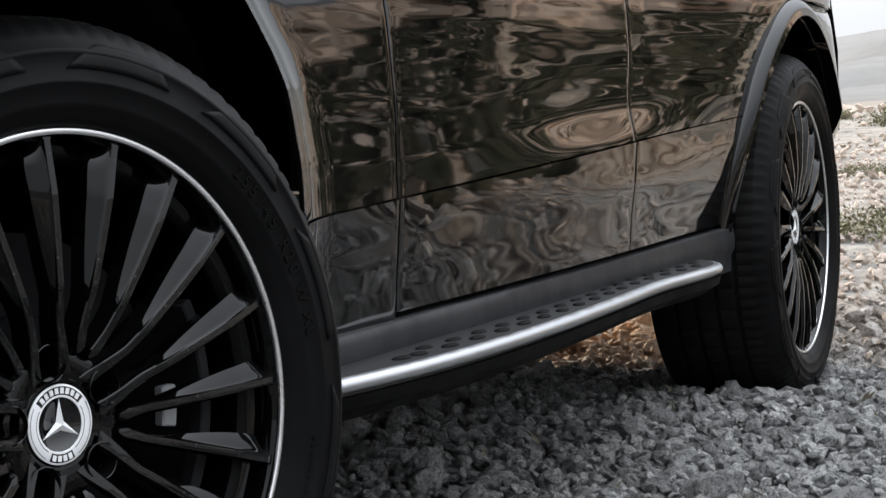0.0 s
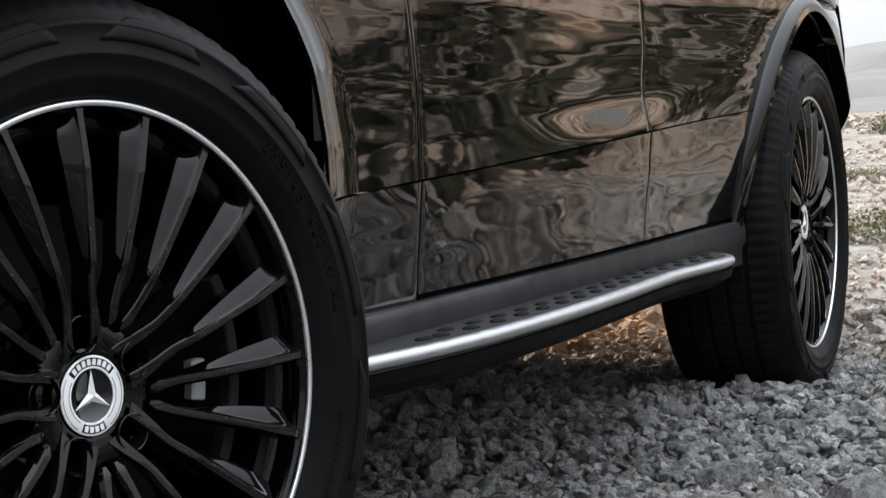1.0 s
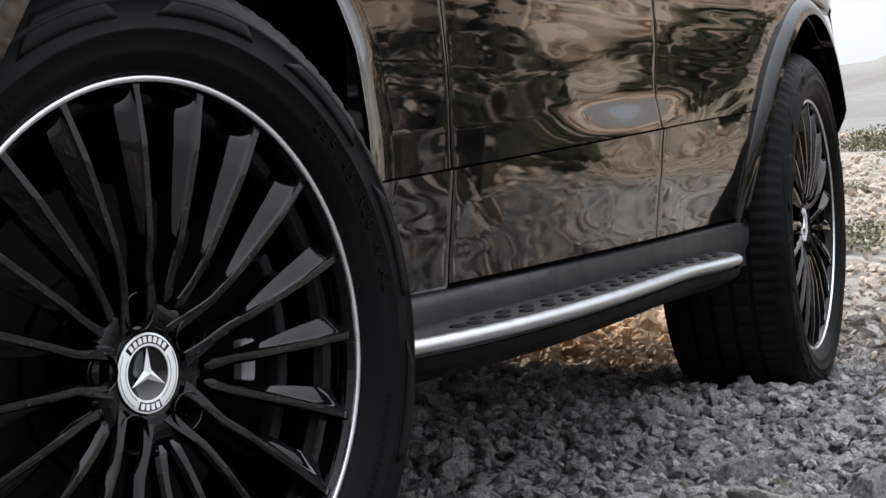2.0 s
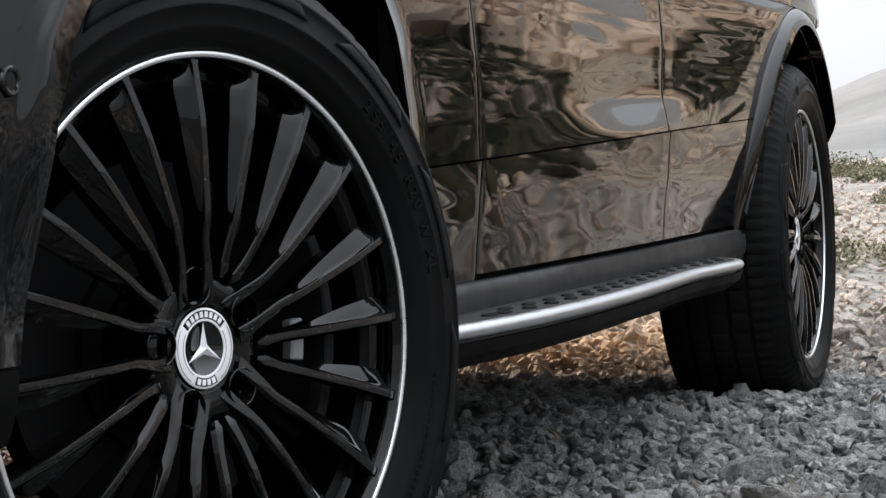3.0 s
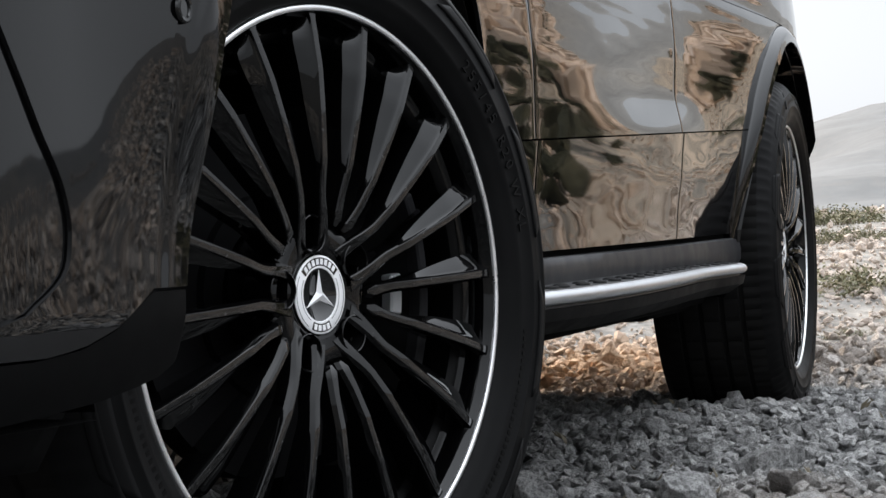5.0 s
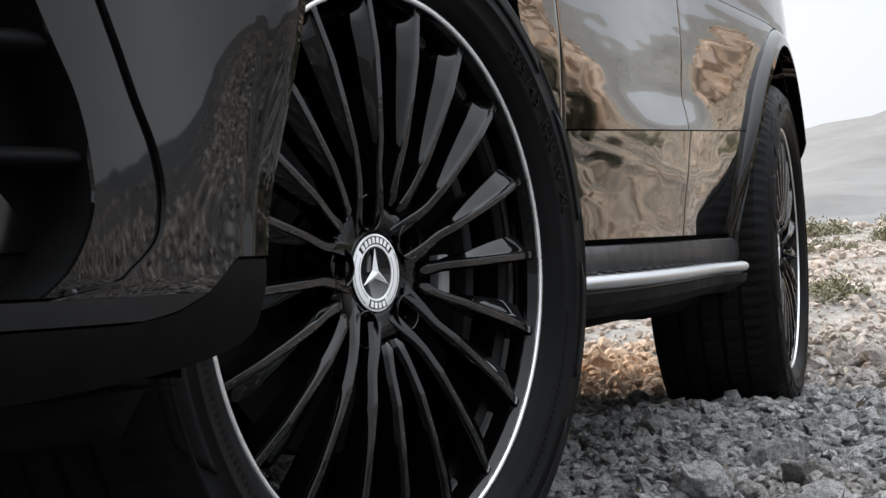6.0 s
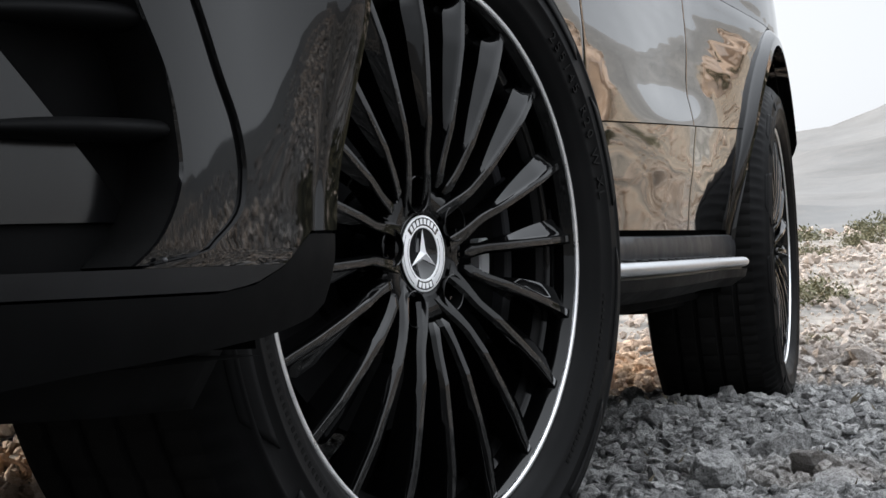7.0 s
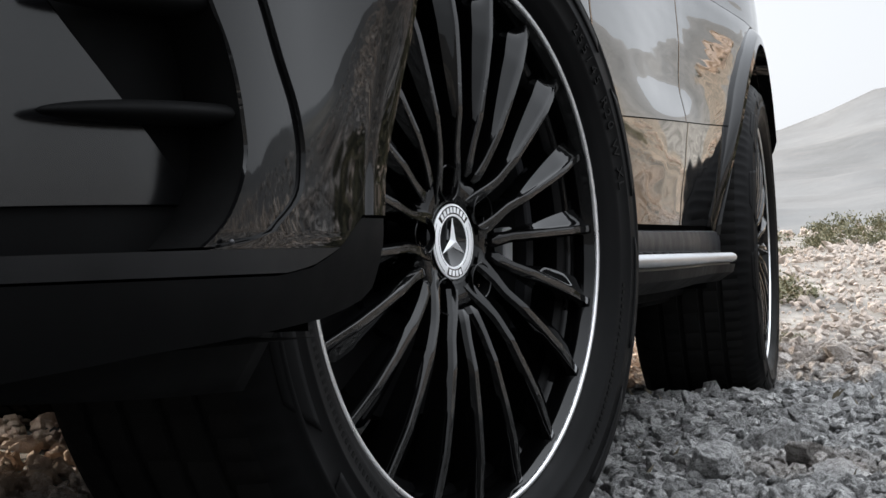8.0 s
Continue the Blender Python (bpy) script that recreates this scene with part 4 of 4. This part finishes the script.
for a0, half, n, step, w in ((0, 50, 8, 11.5, 0.0040), (180, 25, 4, 11.5, 0.0042)):
    ring_arc(marks, 0.0268, 0.0346, a0 - half, a0 + half, 0.01645)
    for k in range(n):
        turn = Matrix.Rotation(radians(a0 + (k - (n - 1) / 2) * step), 4, "Y")
        block((w, 0.0004, 0.0054), turn @ Vector((0, 0.0162, 0.0307)), 0.0, turn, letters)
for a0 in (102.5, 257.5):
    for r0, r1 in ((0.0270, 0.0276), (0.0338, 0.0344)):
        ring_arc(marks, r0, r1, a0 - 44, a0 + 44, 0.01645)
    for k in range(4):
        for d in (-3.5, 3.5):
            turn = Matrix.Rotation(radians(a0 - 33 + 22 * k), 4, "Y") @ Matrix.Translation((0, 0, 0.0307)) @ Matrix.Rotation(radians(40 if d > 0 else -40), 4, "Y")
            block((0.0007, 0.0004, 0.0030), turn @ Vector((0.0010 * (1 if d > 0 else -1), 0.0163, 0)), 0.0, turn, marks)
tagged(part("cap_mark", marks, GLOSS, wheel, "black bands and leaf lines on the cap ring", smooth=False), kind="stuff")
tagged(part("cap_bar", letters, SILVER, wheel, "silver bars on the cap ring", smooth=False), kind="stuff")
star = bmesh.new()
for k in range(3):
    a = radians(120 * k)
    tip = Vector((0.0238 * math.sin(a), 0.0174, 0.0238 * math.cos(a)))
    l, r = (Vector((0.0052 * math.sin(a + d), 0.0180, 0.0052 * math.cos(a + d))) for d in (-math.pi / 3, math.pi / 3))
    mid = Vector((0, 0.0140, 0))
    v = [star.verts.new(p) for p in (tip, l, mid, r)]
    star.faces.new((v[0], v[1], v[2]))
    star.faces.new((v[0], v[2], v[3]))
bmesh.ops.remove_doubles(star, verts=star.verts, dist=1e-5)
part("cap_star", star, SILVER, wheel, "silver three-pointed ornament", smooth=False)
valve = lathe([(0.0, -0.004), (0.0035, -0.004), (0.0038, 0.02), (0.005, 0.03)], 10)
bmesh.ops.translate(valve, vec=(-0.225 * math.sin(radians(25)), 0.02, 0.225 * math.cos(radians(25))), verts=valve.verts)
part("valve", valve, RUBBER, wheel, "black rubber valve")
# brake
crisp(part("brake_disc", lathe([(0.07, 0.075), (0.095, 0.075), (0.097, 0.082), (0.172, 0.082), (0.172, 0.110), (0.07, 0.110)], 72), STEEL, wheel, "dark steel brake disc"), 30)
LETTERS = "255/45 R20 W XL"


def sidewall_text(text, a0, a1, r, size):
    """Raised letters set round the sidewall, tops outwards."""
    bm = bmesh.new()
    for k, ch in enumerate(text):
        if ch == " ":
            continue
        font = bpy.data.curves.new("letter", "FONT")
        font.body, font.size, font.extrude, font.align_x = ch, size, 0.0006, "CENTER"
        tmp = bpy.data.objects.new("letter", font)
        me = bpy.data.meshes.new_from_object(tmp)
        a = radians(a0 + (a1 - a0) * k / (len(text) - 1))
        m = Matrix.Rotation(a, 4, "Y") @ Matrix.Translation((0, -0.0168, r)) @ Matrix.Rotation(radians(90), 4, "X")
        me.transform(m)
        bm.from_mesh(me)
        bpy.data.objects.remove(tmp)
        bpy.data.curves.remove(font)
        bpy.data.meshes.remove(me)
    return bm


LETTER = plastic("raised_rubber", (0.002, 0.002, 0.002), 0.5)
part("lettering", sidewall_text(LETTERS, 43, 79, 0.2905, 0.0185), LETTER, wheel, "raised size lettering on the sidewall", smooth=False)
bars = bmesh.new()
for a0, n in ((100, 26), (215, 30), (300, 18)):
    for k in range(n):
        turn = Matrix.Rotation(radians(a0 + 1.5 * k), 4, "Y")
        block((0.004, 0.0008, 0.005), turn @ Vector((0, -0.0155, 0.2945)), 0.0, turn, bars)
tagged(part("small_print", bars, LETTER, wheel, "small raised print on the sidewall", smooth=False), kind="stuff")

# raised slanting panels round the shoulder of the sidewall
def shoulder_panel():
    f = lambda u, v: (lambda r, a: (r * math.sin(a), curve_through([(0.309, -0.0172), (0.320, -0.0162), (0.330, -0.0136), (0.346, -0.004)], r) - 0.0006, r * math.cos(a)))(0.3185 + 0.024 * v, radians(22 * u + 7 * v * (1 - u) - 3 * v * u))
    return sheet(f, steps(0, 1, 12), steps(0, 1, 5), 0.002)


panel = part("shoulder_panel", shoulder_panel(), RUBBER, wheel, "smooth black panel on the tyre shoulder")
for k in range(1, 12):
    s = new("shoulder_panel", panel.data)
    s.parent = wheel
    s.matrix_basis = pose(0, 0, 0, 0, 30 * k, 0)
    tagged(s, "smooth black panel on the tyre shoulder")

rear_wheel = copy_thing(wheel, pose(REAR, 0, AXLE, 0, 7, 0))
far_rear = copy_thing(wheel, pose(REAR, 1.89, AXLE, 0, 0, 180))
far_front = copy_thing(wheel, pose(FRONT[0], 1.83, AXLE, 0, 0, 180 - STEER))
wheel.matrix_basis = pose(FRONT[0], FRONT[1], AXLE, 0, 0, -STEER)
# brake caliper: silver bridge and dark body, fixed behind the front wheel's spokes
caliper = new("brake_caliper")
caliper.parent = car
caliper.matrix_basis = wheel.matrix_basis.copy()
tagged(caliper, "silver brake caliper behind the spokes")


def caliper_arc(name, r0, r1, a0, a1, y0, y1, mat, label):
    bm = bmesh.new()
    rows = []
    for a in steps(radians(a0), radians(a1), 12):
        rows.append([bm.verts.new((r * math.sin(a), y, r * math.cos(a))) for r, y in ((r0, y1), (r0, y0), (r1, y0), (r1, y1))])
    for p, q in zip(rows, rows[1:]):
        for j in range(4):
            bm.faces.new((p[j], p[(j + 1) % 4], q[(j + 1) % 4], q[j]))
    bm.faces.new(rows[0])
    bm.faces.new(rows[-1][::-1])
    bmesh.ops.recalc_face_normals(bm, faces=bm.faces[:])
    bmesh.ops.bevel(bm, geom=bm.edges[:], offset=0.002, segments=1, affect="EDGES")
    crisp(part(name, bm, mat, caliper, label), 35)


caliper_arc("bridge", 0.153, 0.171, 85, 99, 0.050, 0.075, CALIPER, "silver caliper bridge")
caliper_arc("body", 0.105, 0.200, 60, 122, 0.062, 0.13, LINER, "dark caliper body")
caliper_arc("rib", 0.205, 0.218, 64, 116, 0.052, 0.14, SILL, "grey caliper edge")


# ---- stones ----
rng = random.Random(7)


def hull_rock(r, points, squash, rough):
    """An angular stone about 1 across: the hull of scattered points."""
    bm = bmesh.new()
    for _ in range(points):
        v = Vector((r.gauss(0, 1), r.gauss(0, 1), r.gauss(0, 1))).normalized()
        v *= 0.5 * (1 - rough * r.random())
        bm.verts.new((v.x, v.y * (0.75 + 0.25 * r.random()), v.z * squash))
    bmesh.ops.convex_hull(bm, input=bm.verts[:])
    loose = [v for v in bm.verts if not v.link_faces]
    bmesh.ops.delete(bm, geom=loose, context="VERTS")
    return bm


def big_rock(r, fine):
    """A larger stone about 1 across: a ball broken along many flat faces, the faces chipped and pitted."""
    bm = bmesh.new()
    bmesh.ops.create_icosphere(bm, subdivisions=4 if fine else 3, radius=0.62)
    squash = 0.62 + 0.25 * r.random()
    for k in range(17):
        n = Vector((r.gauss(0, 1), r.gauss(0, 1), r.gauss(0, 1))).normalized()
        h = r.uniform(0.30, 0.50)
        for v in bm.verts:
            d = v.co.dot(n) - h
            if d > 0:
                v.co -= n * d
    k = r.random() * 50
    for v in bm.verts:
        p = v.co
        d = 0.05 * noise.noise(p * 3 + Vector((k, 0, 0))) + 0.035 * (abs(noise.noise(p * 6 + Vector((0, k, 0)))) - 0.25) + 0.022 * noise.noise(p * 14 + Vector((0, 0, k))) + 0.012 * noise.noise(p * 30 + Vector((k, k, 0)))
        v.co += p.normalized() * d
        v.co.z *= squash
    return bm


stone_meshes = []
for k in range(14):
    me = bpy.data.meshes.new("stone")
    bm = big_rock(rng, k >= 9)
    bm.to_mesh(me)
    bm.free()
    me.materials.append(STONE)
    stone_meshes.append(me)


def inside_wheel(x, y, m=0.0):
    """Under a tyre's footprint."""
    return any(abs(x - cx) < 0.11 + m and -0.03 - m < y - cy < 0.27 + m for cx, cy in ((REAR, 0.0), (FRONT[0], FRONT[1]), (REAR, 1.62), (FRONT[0], 1.56)))


placed = 0
while placed < 290:
    x, y = rng.uniform(0.85, 4.0), rng.uniform(-0.55, 0.75)
    size = 0.036 + 0.078 * rng.random() ** 2.6
    if inside_wheel(x, y, size * 0.5) or (size > 0.075 and (y > 0.05 or 2.3 < x < 3.3)):
        continue
    s = new("stone", stone_meshes[rng.randrange(9, 14) if size > 0.07 else rng.randrange(9)])
    s.parent = ground
    s.matrix_basis = Matrix.LocRotScale((x, y, terrain(x, y) + size * rng.uniform(0.15, 0.5)), Euler((rng.uniform(-0.9, 0.9), rng.uniform(-0.9, 0.9), rng.uniform(0, 6.28))), (size * rng.uniform(0.9, 1.35), size, size * rng.uniform(0.8, 1.1)))
    placed += 1

# gravel: many joined stones
variants = []
for k in range(18):
    bm = hull_rock(rng, 13 + k % 6, 0.62, 0.28)
    bmesh.ops.triangulate(bm, faces=bm.faces[:])
    bm.verts.index_update()
    variants.append((np.array([v.co[:] for v in bm.verts]), np.array([[v.index for v in f.verts] for f in bm.faces])))
    bm.free()
nrng = np.random.default_rng(5)


def scatter(name, count, place, size, label, lift=0.3):
    """Joined stones; place(i) gives x, y; size(x, y) a diameter."""
    verts, faces, base = [], [], 0
    for i in range(count):
        x, y = place()
        d = size(x, y)
        if inside_wheel(x, y, 0.0):
            continue
        v, f = variants[int(nrng.integers(len(variants)))]
        e = Euler((nrng.uniform(-0.8, 0.8), nrng.uniform(-0.8, 0.8), nrng.uniform(0, 6.28))).to_matrix()
        w = (v * (d * nrng.uniform(0.8, 1.3), d, d * nrng.uniform(0.7, 1.2))) @ np.array(e).T
        w += (x, y, terrain(x, y) + d * lift)
        verts.append(w)
        faces.append(f + base)
        base += len(v)
    verts, faces = np.concatenate(verts), np.concatenate(faces)
    me = bpy.data.meshes.new(name)
    me.from_pydata(verts.tolist(), [], faces.tolist())
    me.materials.append(GRAVEL)
    ob = new(name, me)
    return tagged(ob, label, "gravel", kind="stuff")


scatter("gravel", 11000, lambda: (nrng.uniform(0.75, 4.0) + nrng.normal(0, 0.22), nrng.uniform(-0.7, 1.0) + nrng.normal(0, 0.14)), lambda x, y: 0.010 + 0.052 * nrng.random() ** 2.4, "small broken grey limestone gravel round the car")
scatter("gravel", 20000, lambda: (nrng.uniform(0.8, 3.6), nrng.uniform(-0.6, 0.65)), lambda x, y: 0.008 + 0.034 * nrng.random() ** 2.0, "angular grey limestone chips between the stones", 0.75)
scatter("grit", 6000, lambda: (nrng.uniform(0.85, 3.7), nrng.uniform(-0.55, 0.8)), lambda x, y: 0.006 + 0.010 * nrng.random(), "fine limestone grit between the stones", 0.5)
scatter("rubble", 9000, lambda: (lambda r, a: (0.5 + r * math.cos(a), -0.4 + r * math.sin(a)))(3.2 + 26 * nrng.random() ** 1.4, nrng.uniform(-1.1, 0.75)), lambda x, y: 0.015 + 0.0075 * math.hypot(x, y) * nrng.random() ** 3.0, "scattered pale limestone rubble on the slope")
scatter("rubble", 9000, lambda: (lambda r, a: (2.0 + r * math.cos(a), -0.5 + r * math.sin(a)))(1.2 + 11 * nrng.random() ** 0.9, nrng.uniform(-2.6, -0.25)), lambda x, y: 0.03 + 0.16 * nrng.random() ** 2.6, "pale limestone rubble beside the car")
scatter("rubble", 9000, lambda: (lambda r, a: (2.0 + r * math.cos(a), r * math.sin(a)))(1.0 + 9 * nrng.random() ** 0.8, nrng.uniform(-3.1, 3.1)), lambda x, y: 0.016 + 0.05 * nrng.random() ** 2.6, "loose limestone rubble on the open ground")
scatter("rubble", 5000, lambda: (nrng.uniform(1.2, 4.2) + nrng.normal(0, 0.6), max(0.6, nrng.uniform(0.8, 2.8) + nrng.normal(0, 0.5))), lambda x, y: 0.014 + 0.05 * nrng.random() ** 1.8, "sunlit ochre rubble on the far side of the car")
scatter("rubble", 7500, lambda: (4.0 + 7.0 * nrng.random() ** 1.5, nrng.uniform(-1.4, 1.7)), lambda x, y: 0.010 + 0.04 * nrng.random() ** 3, "small pale rubble on the open ground behind")
scatter("boulder_field", 6500, lambda: (lambda r, a: (r * math.cos(a), -0.4 + r * math.sin(a)))(16 + 90 * nrng.random() ** 1.3, nrng.uniform(-0.58, -0.2)), lambda x, y: 0.2 + 0.9 * nrng.random() ** 3, "pale boulders strewn over the hillside")
scrub = scatter("scrub", 4600, lambda: (lambda r, a: (r * math.cos(a), -0.4 + r * math.sin(a)))(6 + 110 * nrng.random() ** 1.2, -nrng.uniform(0.2, 0.56)), lambda x, y: (0.15 + 0.85 * nrng.random() ** 2) * min(1.0, math.hypot(x, y) / 25), "dark dry scrub dotted over the stony slope", 0.1)
near_scrub = scatter("scrub", 260, lambda: (lambda r, a: (r * math.cos(a), -0.4 + r * math.sin(a)))(4.2 + 8 * nrng.random(), -nrng.uniform(0.2, 0.54)), lambda x, y: 0.12 + 0.42 * nrng.random() ** 1.6, "dark dry bushes on the slope beside the car", 0.1)
low_scrub = scatter("scrub", 130, lambda: (lambda x: (x, -0.75 - 0.08 * x - 1.6 * nrng.random()))(nrng.uniform(3.0, 9.0)), lambda x, y: 0.10 + 0.32 * nrng.random() ** 1.5, "low dark dry bushes between the stones", 0.15)
for ob in (scrub, near_scrub, low_scrub):
    ob.data.materials[0] = SCRUB
    ob["category"] = "scrub"
scatter("rubble", 7000, lambda: (1.2 + nrng.normal(0, 2.6), nrng.normal(0, 2.4)), lambda x, y: 0.016 + 0.05 * nrng.random() ** 2.4, "loose limestone rubble all round the car")


# ---- plants ----
def shrub(r, width, height, leaves):
    """A low cushion plant: twigs and many small leaves with gaps."""
    thing = new("shrub")
    tw, lf = bmesh.new(), bmesh.new()
    for _ in range(26):
        a, t = r.uniform(0, 6.28), r.random() ** 0.5
        end = Vector((math.cos(a) * t * width * 0.5, math.sin(a) * t * width * 0.5, height * (1 - 0.6 * t * t) * r.uniform(0.6, 1.0)))
        side = Vector((0.004, 0.002, 0))
        v = [tw.verts.new(p) for p in (-side, side, end + side * 0.4, end - side * 0.4)]
        tw.faces.new(v)
    clumps = [(r.uniform(0, 6.28), r.random() ** 0.5, r.uniform(0.6, 1.15)) for _ in range(34)]
    for _ in range(leaves):
        a, t, k = clumps[r.randrange(34)]
        c = Vector((math.cos(a) * t * width * 0.5, math.sin(a) * t * width * 0.5, height * (1 - 0.75 * t * t) * k))
        c += Vector((r.gauss(0, 1), r.gauss(0, 1), r.gauss(0, 0.6))) * width * 0.06
        c.z = max(0.004, c.z)
        size = 0.011 * r.uniform(0.6, 1.5)
        e = Euler((r.uniform(-1.2, 1.2), r.uniform(-1.2, 1.2), r.uniform(0, 6.28))).to_matrix()
        lf.faces.new([lf.verts.new(c + e @ Vector(p) * size) for p in ((-1, 0, 0), (0, -0.45, 0.1), (1.1, 0, 0), (0, 0.45, 0.1))])
    part("twigs", tw, TWIG, thing, smooth=False)
    part("leaves", lf, LEAF, thing, smooth=False)
    return tagged(thing, "low grey-green cushion shrub on stony ground", "shrub", group="shrubs on the slope")


first = shrub(rng, 0.7, 0.11, 2600)
SHRUBS = [(5.8, 0.30, 0.85), (4.56, 0.06, 0.22), (9.5, 0.55, 0.6), (11.0, 0.1, 0.8), (12.5, 0.9, 1.1), (8.3, 0.85, 0.5), (14.5, 1.6, 1.2), (15.5, 0.2, 1.1), (11, 2.2, 0.8), (12, -2.0, 1.0), (8, -2.2, 0.8), (15, -4.5, 1.3), (10, -4.0, 0.9), (17, 3.0, 1.2), (6.0, -3.0, 0.7), (19, -1.0, 1.3), (14, -7.5, 1.2), (20, -6, 1.5)]
for k, (x, y, s) in enumerate(SHRUBS):
    m = Matrix.LocRotScale((x, y, terrain(x, y) - 0.01), Euler((0, 0, k * 1.7)), None)
    ob = first if k == 0 else copy_thing(first, m)
    if k == 0:
        first.matrix_basis = m
    ob.scale = (s, s, s * (0.8 + 0.1 * (k % 4)))

# dry grass blades between the stones
gb = bmesh.new()
for _ in range(60):
    cx, cy = rng.uniform(0.9, 3.6), rng.uniform(-0.5, 0.6)
    if inside_wheel(cx, cy, 0.02):
        continue
    z = terrain(cx, cy)
    for _ in range(rng.randrange(3, 9)):
        x, y, h, a = cx + rng.gauss(0, 0.012), cy + rng.gauss(0, 0.012), rng.uniform(0.015, 0.05), rng.uniform(0, 6.28)
        b = rng.uniform(0.2, 0.9) * h
        d, w = Vector((math.cos(a), math.sin(a), 0)), Vector((-math.sin(a), math.cos(a), 0)) * 0.0004
        p = Vector((x, y, z))
        v = [gb.verts.new(q) for q in (p - w, p + w, p + d * b * 0.4 + Vector((0, 0, h * 0.7)) + w * 0.8, p + d * b + Vector((0, 0, h)), p + d * b * 0.4 + Vector((0, 0, h * 0.7)) - w * 0.8)]
        gb.faces.new(v)
grass = part("dry_grass", gb, DRY, None, smooth=False)
tagged(grass, "thin dry grass blades between the stones", "grass", kind="stuff")
